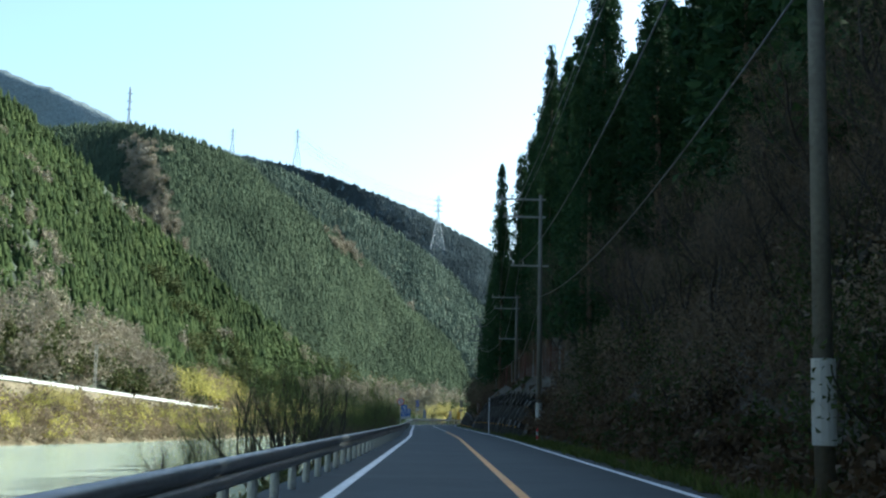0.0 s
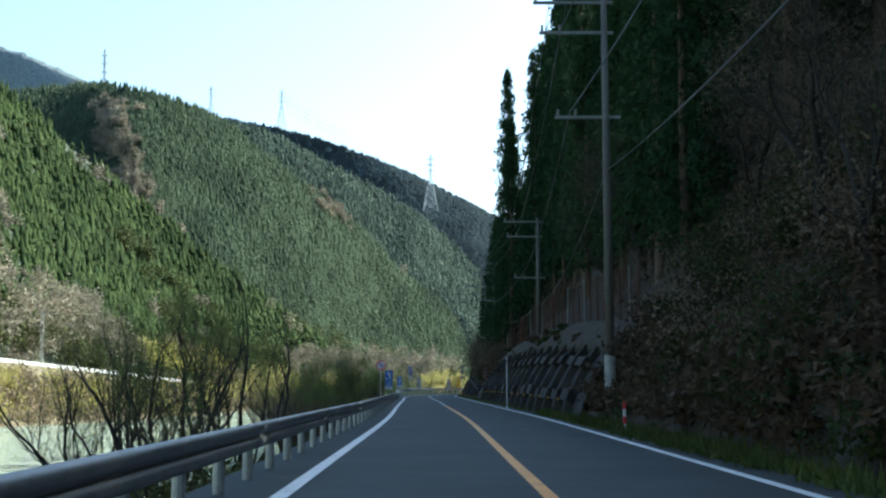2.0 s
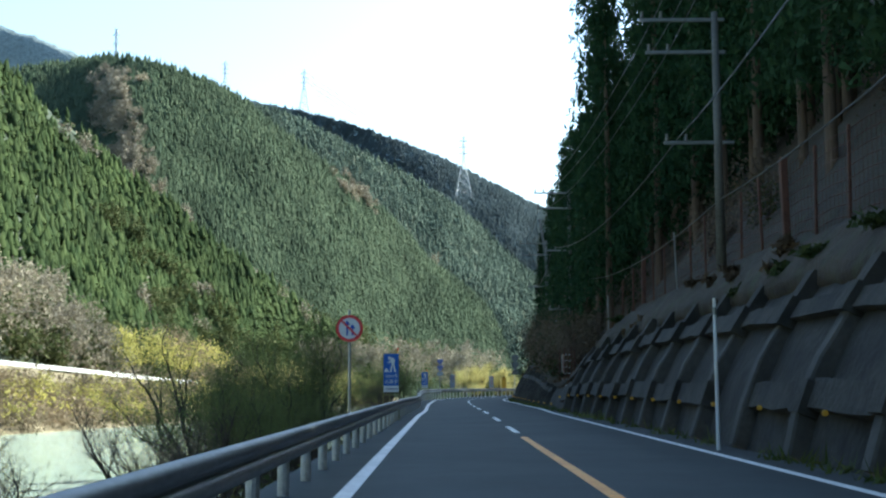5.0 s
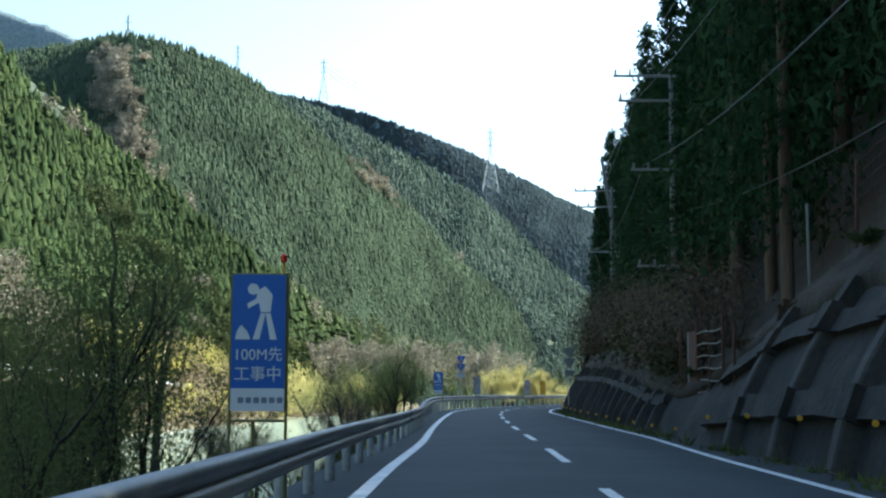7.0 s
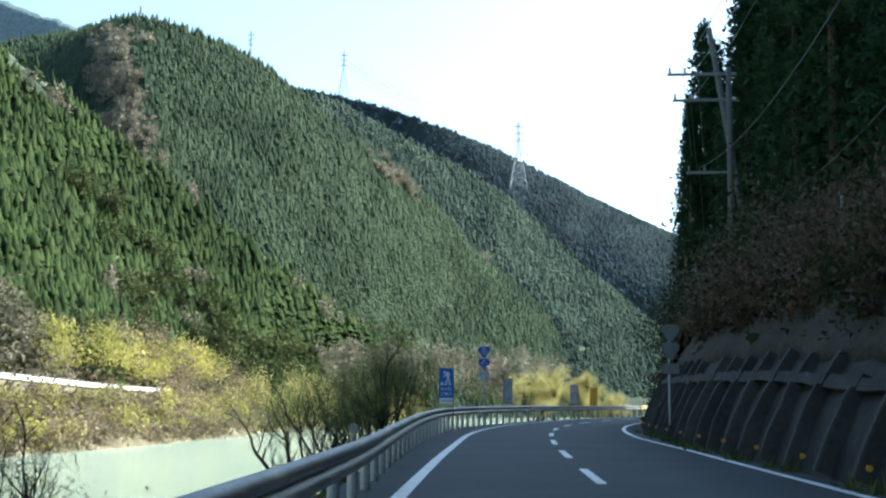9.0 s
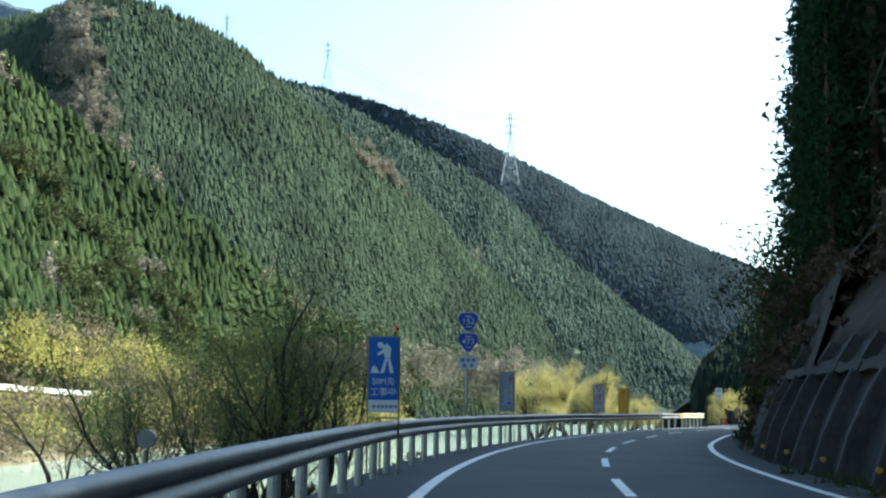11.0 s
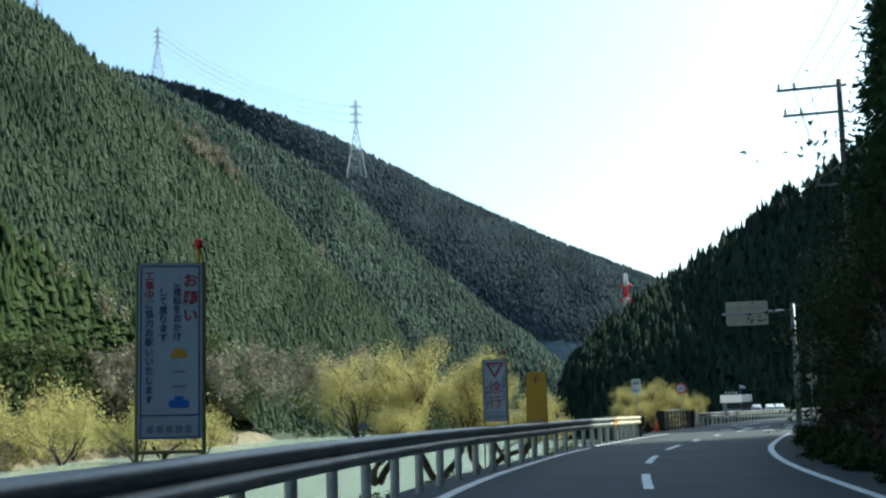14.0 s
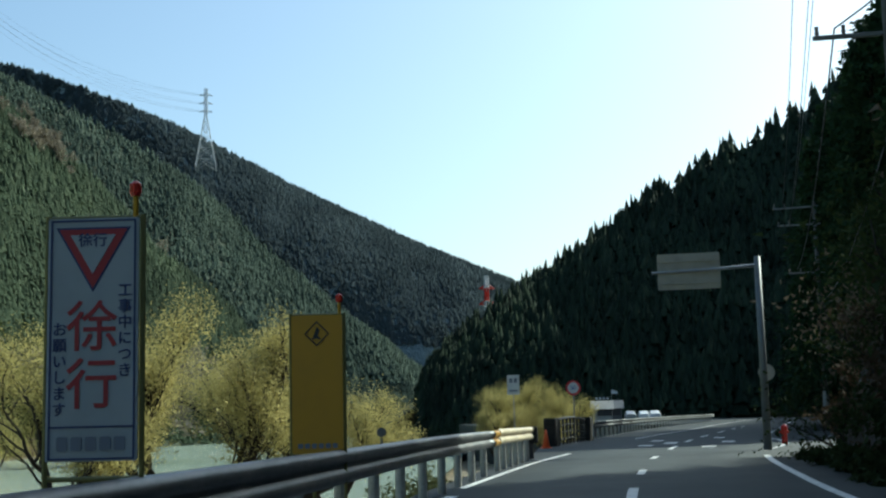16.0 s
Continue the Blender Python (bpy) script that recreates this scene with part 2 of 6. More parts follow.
# ---- building blocks ----
class Geo:
    """Vertices and faces of one mesh."""

    def __init__(self):
        self.v, self.f = [], []

    def add(self, verts, faces):
        n = len(self.v)
        self.v += [tuple(p) for p in verts]
        self.f += [tuple(i + n for i in f) for f in faces]
        return self

    def box(self, x0, y0, z0, x1, y1, z1, m=None, bevel=0.0):
        if bevel:
            b = bevel
            ring = lambda z, i: [(x0 + i, y0 + i + b, z), (x0 + i + b, y0 + i, z), (x1 - i - b, y0 + i, z), (x1 - i, y0 + i + b, z),
                                 (x1 - i, y1 - i - b, z), (x1 - i - b, y1 - i, z), (x0 + i + b, y1 - i, z), (x0 + i, y1 - i - b, z)]
            vs = ring(z0, b * 0.7) + ring(z0 + b, 0) + ring(z1 - b, 0) + ring(z1, b * 0.7)
            fs = [tuple(range(7, -1, -1)), tuple(range(24, 32))]
            for k in range(3):
                fs += [(k * 8 + i, k * 8 + (i + 1) % 8, k * 8 + 8 + (i + 1) % 8, k * 8 + 8 + i) for i in range(8)]
        else:
            vs = [(x, y, z) for z in (z0, z1) for x, y in ((x0, y0), (x1, y0), (x1, y1), (x0, y1))]
            fs = [(3, 2, 1, 0), (4, 5, 6, 7)] + [(i, (i + 1) % 4, 4 + (i + 1) % 4, 4 + i) for i in range(4)]
        if m is not None:
            vs = [m @ Vector(p) for p in vs]
        return self.add(vs, fs)

    def tube(self, pts, radii, sides=6, cap=True):
        pts = [Vector(p) for p in pts]
        if not isinstance(radii, (list, tuple)):
            radii = [radii] * len(pts)
        vs, fs = [], []
        for i, (p, r) in enumerate(zip(pts, radii)):
            d = (pts[min(i + 1, len(pts) - 1)] - pts[max(i - 1, 0)]).normalized()
            a = d.cross(Vector((0, 0, 1)) if abs(d.z) < 0.9 else Vector((1, 0, 0))).normalized()
            b = d.cross(a)
            vs += [p + (a * math.cos(k * math.tau / sides) + b * math.sin(k * math.tau / sides)) * r for k in range(sides)]
        for i in range(len(pts) - 1):
            fs += [(i * sides + k, i * sides + (k + 1) % sides, (i + 1) * sides + (k + 1) % sides, (i + 1) * sides + k) for k in range(sides)]
        if cap:
            fs += [tuple(range(sides - 1, -1, -1)), tuple((len(pts) - 1) * sides + k for k in range(sides))]
        return self.add(vs, fs)

    def plate(self, outline, y0, y1):
        """A flat thing: an outline in x and z, from depth y0 to y1."""
        n = len(outline)
        vs = [(x, y0, z) for x, z in outline] + [(x, y1, z) for x, z in outline]
        fs = [tuple(range(n)), tuple(range(2 * n - 1, n - 1, -1))] + [(i, i + n, (i + 1) % n + n, (i + 1) % n) for i in range(n)]
        return self.add(vs, fs)

    def mesh(self, name, material, smooth=False):
        me = bpy.data.meshes.new(name)
        me.from_pydata([tuple(p) for p in self.v], [], self.f)
        me.materials.append(material)
        if smooth:
            me.polygons.foreach_set("use_smooth", [True] * len(me.polygons))
        me.update()
        return me


def array_mesh(name, verts, faces, material, smooth=False):
    """A mesh from arrays; all faces have the same number of corners."""
    k = faces.shape[1]
    me = bpy.data.meshes.new(name)
    me.vertices.add(len(verts))
    me.vertices.foreach_set("co", verts.astype(np.float32).ravel())
    me.loops.add(faces.size)
    me.loops.foreach_set("vertex_index", faces.astype(np.int32).ravel())
    me.polygons.add(len(faces))
    me.polygons.foreach_set("loop_start", np.arange(0, faces.size, k, dtype=np.int32))
    me.polygons.foreach_set("loop_total", np.full(len(faces), k, dtype=np.int32))
    me.polygons.foreach_set("use_smooth", np.full(len(faces), smooth))
    me.materials.append(material)
    me.update(calc_edges=True)
    return me


def part(name, geo, material, parent, label="", smooth=False):
    data = geo if isinstance(geo, bpy.types.Mesh) else geo.mesh(name, material, smooth)
    ob = new(name, data)
    ob.parent = parent
    return tagged(ob, label)


def thing(name, label, category, at=None, group="", kind="", data=None):
    ob = new(name, data)
    if at is not None:
        ob.matrix_basis = at
    return tagged(ob, label, category, group, kind)


def smoothstep(a, b, x):
    t = min(1.0, max(0.0, (x - a) / (b - a)))
    return t * t * (3 - 2 * t)


def spline(keys):
    """A smooth curve through (place, value) pairs, straight beyond its ends."""
    xs, ys = [k[0] for k in keys], [k[1] for k in keys]
    n = len(xs)
    sl = [(ys[min(i + 1, n - 1)] - ys[max(i - 1, 0)]) / (xs[min(i + 1, n - 1)] - xs[max(i - 1, 0)]) for i in range(n)]

    def at(x):
        if x <= xs[0]:
            return ys[0] + sl[0] * (x - xs[0])
        if x >= xs[-1]:
            return ys[-1] + sl[-1] * (x - xs[-1])
        i = max(j for j in range(n - 1) if xs[j] <= x)
        h = xs[i + 1] - xs[i]
        t = (x - xs[i]) / h
        return ((2 * t ** 3 - 3 * t ** 2 + 1) * ys[i] + (t ** 3 - 2 * t ** 2 + t) * h * sl[i]
                + (3 * t ** 2 - 2 * t ** 3) * ys[i + 1] + (t ** 3 - t ** 2) * h * sl[i + 1])
    return at


# the road's middle line, and what lies beside it, by the way along the valley
middle = spline([(-60, 1.9), (20, 1.25), (50, 1.0), (80, 0.7), (109, 0.0), (140, -0.78), (160, -1.45), (180, -1.88), (194, -1.78),
                 (205, -1.2), (216, 0.1), (226, 1.98), (235, 3.95), (244, 6.5), (253, 9.65), (262, 13.1), (283, 22.3), (310, 35.5), (350, 55), (420, 90)])
rail_gap = spline([(-60, 0.75), (60, 0.72), (120, 0.62), (138, 0.58), (150, 0.34), (160, 0.28), (168, 0.5), (182, 0.85), (196, 1.08), (209, 0.86), (216, 0.66), (223, 0.58), (230, 0.36), (236, 0.08), (241, -0.04), (247, 0.0), (254, 0.2), (262, 0.4), (268, 1.0), (275, 2.0), (284, 2.1), (300, 3.0), (315, 3.8), (380, 3.8)])
rail_top = spline([(-60, 0.765), (60, 0.765), (130, 0.76), (145, 0.73), (156, 0.75), (168, 0.80), (180, 0.90), (194, 0.97), (226, 0.98), (237, 0.955), (250, 0.95), (262, 0.90), (300, 0.88)])
crest = spline([(60, 1.5), (80, 3.4), (95, 4.2), (115, 4.6), (132, 4.5), (141, 4.0), (149, 1.9), (156, 2.0), (165, 3.0), (180, 3.9), (196, 4.2), (215, 4.5), (240, 4.8), (262, 3.0), (270, 1.2), (285, 1.0), (300, 1.0), (430, 1.0)])
HALF = 3.0


def beside(y, off, z=0.0):
    """The place off metres to the right of the middle line, square to it."""
    s = (middle(y + 0.5) - middle(y - 0.5))
    n = math.hypot(1, s)
    return Vector((middle(y) + off / n, y - off * s / n, z))


def heading(y):
    """The road's turn about the vertical, in degrees, anticlockwise."""
    return -math.degrees(math.atan(middle(y + 0.5) - middle(y - 0.5)))


def strip(ys, offs, material, name, label="", wob=0.0):
    """A sheet along the road; offs gives (offset, height) pairs for a place y."""
    rows = [[beside(y, o, z) for o, z in offs(y)] for y in ys]
    k = len(rows[0])
    g = Geo()
    g.v = [p for r in rows for p in r]
    g.f = [(i * k + j, i * k + j + 1, (i + 1) * k + j + 1, (i + 1) * k + j) for i in range(len(rows) - 1) for j in range(k - 1)]
    ob = new(name, g.mesh(name, material, True))
    return tagged(ob, label, kind="structure")


def steps(a, b, d):
    n = max(1, round((b - a) / d))
    return [a + (b - a) * i / n for i in range(n + 1)]


# ---- large structure: ground, river, road, banks ----
g = Geo().add([(-2500, -700, -9), (2500, -700, -9), (2500, 3500, -9), (-2500, 3500, -9)], [(0, 1, 2, 3)])
tagged(new("ground", g.mesh("ground", BANK)), "valley floor under river and road", kind="structure")
near_water = spline([(-100, -16), (60, -17), (130, -14), (200, -17), (235, -12), (270, -4), (300, 4), (360, 20), (480, 45)])
far_water = spline([(-100, -135), (100, -95), (196, -69), (265, -54), (290, -50), (336, -48), (400, -46), (460, -37), (560, -25)])
g = Geo()
ys = steps(-120, 700, 12)
for y in ys:
    g.v += [(far_water(y) - 6, y, -4.5), (near_water(y) + 4, y, -4.5)]
g.f = [(2 * i, 2 * i + 1, 2 * i + 3, 2 * i + 2) for i in range(len(ys) - 1)]
tagged(new("water", g.mesh("water", WATER)), "calm milky green river beside the road", kind="structure")

road = strip(steps(-40, 400, 2.5), lambda y: [(-HALF - rail_gap(y) - 0.55, -0.5), (-HALF - rail_gap(y) - 0.5, 0.0), (-1.5, 0.02), (1.5, 0.02),
             (HALF + 0.9 + 0.6 * smoothstep(215, 240, y) + 1.6 * smoothstep(258, 275, y), 0.0), (HALF + 0.95 + 0.6 * smoothstep(215, 240, y) + 1.6 * smoothstep(258, 275, y), -0.4)], ASPHALT, "road", "two-lane dark asphalt road along the river")


def line_mesh(a, b, off, w, step=2.5):
    g = Geo()
    ys = steps(a, b, step)
    for y in ys:
        o = off(y) if callable(off) else off
        edge = HALF + rail_gap(y) + 0.5 if o < 0 else HALF + 0.9 + 0.6 * smoothstep(215, 240, y) + 1.6 * smoothstep(258, 275, y)
        top = 0.025 if abs(o) < 1.5 else 0.02 * (1 - (abs(o) - 1.5) / (edge - 1.5)) + 0.006
        g.v += [beside(y, o - w / 2, top), beside(y, o + w / 2, top)]
    g.f = [(2 * i, 2 * i + 1, 2 * i + 3, 2 * i + 2) for i in range(len(ys) - 1)]
    return g


part("edge_line", line_mesh(-40, 247, lambda y: -HALF - 0.05 + 0.2 * smoothstep(132, 148, y) * (1 - smoothstep(178, 196, y)) + 0.24 * smoothstep(226, 238, y), 0.2), LINE_WHITE, road, "worn white edge line")
part("edge_line", line_mesh(249, 266, -HALF, 0.15), LINE_WHITE, road, "worn white edge line")
part("edge_line", line_mesh(-40, 262, lambda y: HALF + 0.38 * smoothstep(136, 152, y) * (1 - smoothstep(176, 192, y)), 0.17), LINE_WHITE, road, "worn white edge line")
part("edge_line", line_mesh(266, 283, lambda y: HALF + 0.9 * math.sin((y - 266) / 17 * math.pi), 0.15, 1), LINE_WHITE, road, "worn white edge line")
part("edge_line", line_mesh(285, 390, HALF, 0.13), LINE_WHITE, road)
part("edge_line", line_mesh(285, 390, -HALF, 0.13), LINE_WHITE, road)
part("centre_line", line_mesh(-40, 111, 0, 0.17), LINE_ORANGE, road, "worn orange centre line")
dashes = [(113.6, 5.2), (124.8, 5.5), (136.4, 5.3), (146.5, 4.4), (155.5, 4.2), (164.2, 4.2), (172.8, 4.2), (181.4, 4.2), (190, 4.3),
          (199, 4.4), (208, 4.4), (217, 4.4), (226, 4.4), (235, 4.4), (244, 4.2), (252.5, 2.0), (260.5, 1.8), (268, 4), (277, 4), (286, 4), (296, 4), (306, 4), (316, 4)]
for y, n in dashes:
    part("dash", line_mesh(y, y + n, 0, 0.16, 1.2), LINE_WHITE, road)
for y, o, n in ((272, -1.2, 1.6), (275, -0.5, 2.2), (279, -1.4, 1.5), (270, 1.2, 1.4), (276, 1.7, 1.8), (283, 1.0, 1.5)):
    part("road_letter", line_mesh(y, y + n, o, 0.5, 0.8), LINE_WHITE, road, "worn white road lettering")


def jitter(x, y, s, a):
    return noise.noise(Vector((x * s, y * s, 3.3))) * a


def bank_offs(y):
    e = -HALF - rail_gap(y) - 0.45
    w = max(4.0, (middle(y) + e) - near_water(y))
    return [(e, -0.25)] + [(e - w * k, -0.25 - 5.6 * k ** 0.75 + jitter(y, k * 9, 0.35, 0.35)) for k in (0.12, 0.3, 0.5, 0.75, 1.0, 1.3)]


strip(steps(-40, 400, 2.0), bank_offs, BANK, "riverbank", "steep earth bank between road and river")
g = Geo()
ys = steps(-100, 560, 8)
for y in ys:
    x = far_water(y)
    top = 8 - 6.0 * smoothstep(140, 345, y)
    for k, (dx, z) in enumerate(((6, -6.5), (0, -4.6), (-2, -3.2), (-7, 0.2 * top - 1), (-11, top), (-16, top), (-30, top + 3), (-60, top + 22))):
        g.v.append((x + dx * (1.0 if k < 3 else 1.15) + jitter(y, k, 0.07, 1.5), y, z + jitter(y, k * 5, 0.15, 0.5)))
g.f = [(i * 8 + j + 1, i * 8 + j, (i + 1) * 8 + j, (i + 1) * 8 + j + 1) for i in range(len(ys) - 1) for j in range(7)]
tagged(new("far_bank", g.mesh("far_bank", BANK, True)), "scrub-covered bank across the river", kind="structure")
g = Geo()
ys = steps(-60, 345, 6)
for y in ys:
    x, top = far_water(y) - 12.4, 8 - 6.0 * smoothstep(140, 345, y)
    g.v += [(x, y, top + 0.2), (x, y, top + 0.85), (x - 0.4, y, top + 0.85), (x - 0.4, y, top + 0.2)]
g.f = [(i * 4 + j, (i + 1) * 4 + j, (i + 1) * 4 + (j + 1) % 4, i * 4 + (j + 1) % 4) for i in range(len(ys) - 1) for j in range(4)]
tagged(new("far_road_barrier", g.mesh("far_road_barrier", LINE_WHITE)), "white barrier of the road across the river", kind="structure")


# the hillside on the inner side of the road
def hill_offs(y):
    c = crest(y) if 60 <= y else 1.5 * smoothstep(40, 60, y)
    back = 4.0 * smoothstep(262, 272, y) * (1 - 0.6 * smoothstep(278, 292, y))
    # Gully cut in so that a band of sun falls across the road.
    gully = 1 - 0.72 * smoothstep(264, 270, y) * (1 - smoothstep(279, 286, y))
    foot = HALF + 1.25 + back + 0.6 * smoothstep(215, 240, y)
    run = (0.45 - 0.2 * smoothstep(204, 216, y)) * c + 0.2
    rough = lambda k: jitter(y, k * 7.7, 0.22, 0.55)
    out = [(foot, -0.15), (foot + 0.06, 0.0)]
    out += [(foot + 0.06 + run * k, c * k) for k in (0.35, 0.7, 1.0)]
    for d in (1.0, 2.5, 4.5, 7, 10, 14, 19, 25, 33, 45, 70):
        out.append((foot + run + d + rough(d) * 0.6, c + max(0, d - 0.5) * (1.2 - 0.004 * d) * gully + rough(d + 3) * (0.5 if d < 3 else 1.2)))
    return out


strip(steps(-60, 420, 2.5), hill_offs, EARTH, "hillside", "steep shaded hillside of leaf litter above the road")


def loft(name, foot, ridge, nu, nv, material, label, bulge=0.0, rough=6.0, scale=0.012, seed=0.0, canopy=0.0):
    """A mountainside between its foot and its ridge, with spurs and gullies. Returns its surface as a function."""
    fx = [spline([(i / (len(foot) - 1), p[k]) for i, p in enumerate(foot)]) for k in range(3)]
    rx = [spline([(i / (len(ridge) - 1), p[k]) for i, p in enumerate(ridge)]) for k in range(3)]

    def at(u, v):
        a, b = [f(u) for f in fx], [f(u) for f in rx]
        p = Vector([a[k] + (b[k] - a[k]) * v for k in range(3)])
        p.z += bulge * math.sin(v * math.pi)
        e = math.sin(min(1.0, v) * math.pi) ** 0.5 if 0 < v < 1 else 0.0
        q = Vector((p.x * scale + seed, p.z * scale * 0.6, seed))
        r = 1 - 2 * abs(noise.noise(q)) + 0.5 * noise.noise(q * 3.1)
        p.y -= rough * r * e
        p.z += 0.25 * rough * r * e
        if canopy:
            p.z += canopy * (noise.noise(Vector((p.x * 0.33, p.y * 0.12, p.z * 0.3 + seed))) + 0.6 * noise.noise(Vector((p.x * 0.8, p.y * 0.3, p.z * 0.7))))
        return p

    g = Geo()
    g.v = [at(i / nu, j / nv) for i in range(nu + 1) for j in range(nv + 1)]
    g.f = [(i * (nv + 1) + j, (i + 1) * (nv + 1) + j, (i + 1) * (nv + 1) + j + 1, i * (nv + 1) + j + 1) for i in range(nu) for j in range(nv)]
    n = len(g.v)
    back = [Vector((p.x, p.y + 150, -9)) for p in (g.v[i * (nv + 1) + nv] for i in range(nu + 1))]
    g.v += back
    g.f += [(i * (nv + 1) + nv, (i + 1) * (nv + 1) + nv, n + i + 1, n + i) for i in range(nu)]
    tagged(new(name, g.mesh(name, material, True)), label, kind="structure")
    return at


side_a = loft("mountainside_near", [(-120, 60, 8), (-104, 130, 8.5), (-82, 205, 7), (-68, 280, 2), (-64, 335, -2), (-62, 385, -6), (-50, 440, -9)],
              [(-380, 40, 150), (-350, 150, 180), (-290, 270, 185), (-205, 360, 148), (-135, 394, 92), (-76, 412, 43), (-32, 450, 8)], 70, 40, SLOPE,
              "conifer-covered mountainside across the river", 0, 7, 0.02, 1.7)
side_b = loft("mountainside_middle", [(-300, 440, 20), (-220, 430, 18), (-160, 425, 15), (-118, 424, 8), (-95, 440, 6), (-70, 465, 2), (-45, 500, -3), (0, 590, -6), (55, 650, -9)],
              [(-380, 640, 128), (-260, 625, 136), (-176, 600, 139), (-122, 515, 117), (-93, 528, 109), (-72, 540, 94), (-45, 585, 77), (-8, 650, 46), (48, 676, 0)], 90, 50, SLOPE,
              "conifer-covered mountain with bare spurs", 0, 9, 0.016, 5.1)
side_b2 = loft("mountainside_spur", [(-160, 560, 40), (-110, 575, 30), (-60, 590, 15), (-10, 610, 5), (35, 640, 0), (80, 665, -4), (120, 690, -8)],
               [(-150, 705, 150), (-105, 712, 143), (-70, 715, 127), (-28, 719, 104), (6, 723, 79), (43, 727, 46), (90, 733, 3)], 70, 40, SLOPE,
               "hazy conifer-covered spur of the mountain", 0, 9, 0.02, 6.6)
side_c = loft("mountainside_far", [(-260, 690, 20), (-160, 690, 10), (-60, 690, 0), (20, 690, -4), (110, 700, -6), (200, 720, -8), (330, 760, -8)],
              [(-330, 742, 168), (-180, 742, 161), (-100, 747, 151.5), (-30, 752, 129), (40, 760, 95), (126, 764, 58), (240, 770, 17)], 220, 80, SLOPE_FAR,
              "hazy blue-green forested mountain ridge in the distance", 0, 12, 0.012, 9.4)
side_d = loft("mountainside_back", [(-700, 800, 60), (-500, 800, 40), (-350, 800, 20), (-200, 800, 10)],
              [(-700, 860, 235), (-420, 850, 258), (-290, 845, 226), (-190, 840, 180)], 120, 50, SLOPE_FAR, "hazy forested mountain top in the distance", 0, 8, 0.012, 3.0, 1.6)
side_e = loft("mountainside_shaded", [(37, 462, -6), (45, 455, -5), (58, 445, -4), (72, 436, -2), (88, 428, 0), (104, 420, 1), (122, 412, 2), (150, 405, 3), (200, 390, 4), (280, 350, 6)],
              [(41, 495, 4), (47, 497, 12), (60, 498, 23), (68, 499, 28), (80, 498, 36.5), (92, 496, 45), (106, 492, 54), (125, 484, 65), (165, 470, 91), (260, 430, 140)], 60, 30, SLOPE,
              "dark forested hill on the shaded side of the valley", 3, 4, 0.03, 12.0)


# Added out of view behind the start, to cut sky fill on surfaces ahead.
side_f = loft("unseen_mountain_behind", [(-230, -60, 4), (-120, -110, 0), (-40, -140, -4), (40, -150, -2), (110, -130, 4), (150, -80, 20)],
              [(-420, -120, 180), (-260, -260, 190), (-80, -340, 180), (80, -340, 180), (230, -260, 190), (330, -100, 190)], 40, 24, SLOPE,
              "unseen mountainside closing the valley behind, added to cut skylight", 0, 7, 0.02, 4.0)


# ---- forests on the mountains ----
def conifers(name, at, count, u0, u1, v0, v1, height, width, material, label, seed, keep=None, tiers=3, sides=6, tip=1.0):
    """One mesh of many small conifers, each a stack of ragged cones."""
    rs = np.random.RandomState(seed)
    out_v, out_f = [], []
    made = 0
    while made < count:
        u, v = u0 + (u1 - u0) * rs.rand(), v0 + (v1 - v0) * rs.rand()
        if keep and not keep(u, v, rs):
            made += 0.5
            continue
        made += 1
        p = at(u, v)
        h, w = height * (0.5 + 0.8 * rs.rand() ** 1.3), width * (0.7 + 0.65 * rs.rand())
        lean = (rs.rand(2) - 0.5) * 0.06 * h
        vs, fs = [], []
        for k in range(tiers):
            z0, z1 = h * (0.08 + 0.27 * k * 3 / tiers), h * (1.0 if k == tiers - 1 else 0.55 + 0.22 * k)
            r = w * 0.5 * (1 - 0.24 * k * 3 / tiers)
            a0 = rs.rand() * 6.28
            ox, oy = (rs.rand(2) - 0.5) * 0.3 * w
            base = len(vs)
            for j in range(sides):
                rr = r * (0.55 + 0.75 * rs.rand())
                vs.append((p.x + ox + math.cos(a0 + j * 6.283 / sides) * rr, p.y + oy + math.sin(a0 + j * 6.283 / sides) * rr, p.z + z0 - 0.22 * h * rs.rand()))
            vs.append((p.x + lean[0] * z1 / h, p.y + lean[1] * z1 / h, p.z + z1 * tip))
            fs += [(base + j, base + (j + 1) % sides, base + sides) for j in range(sides)]
        out_v.append(vs)
        out_f.append((fs, len(vs)))
    flat = np.array([q for vs in out_v for q in vs])
    faces, n = [], 0
    for fs, k in out_f:
        faces += [(a + n, b + n, c + n) for a, b, c in fs]
        n += k
    ob = new(name, array_mesh(name, flat, np.array(faces), material, True))
    return tagged(ob, label, "forest", kind="stuff")


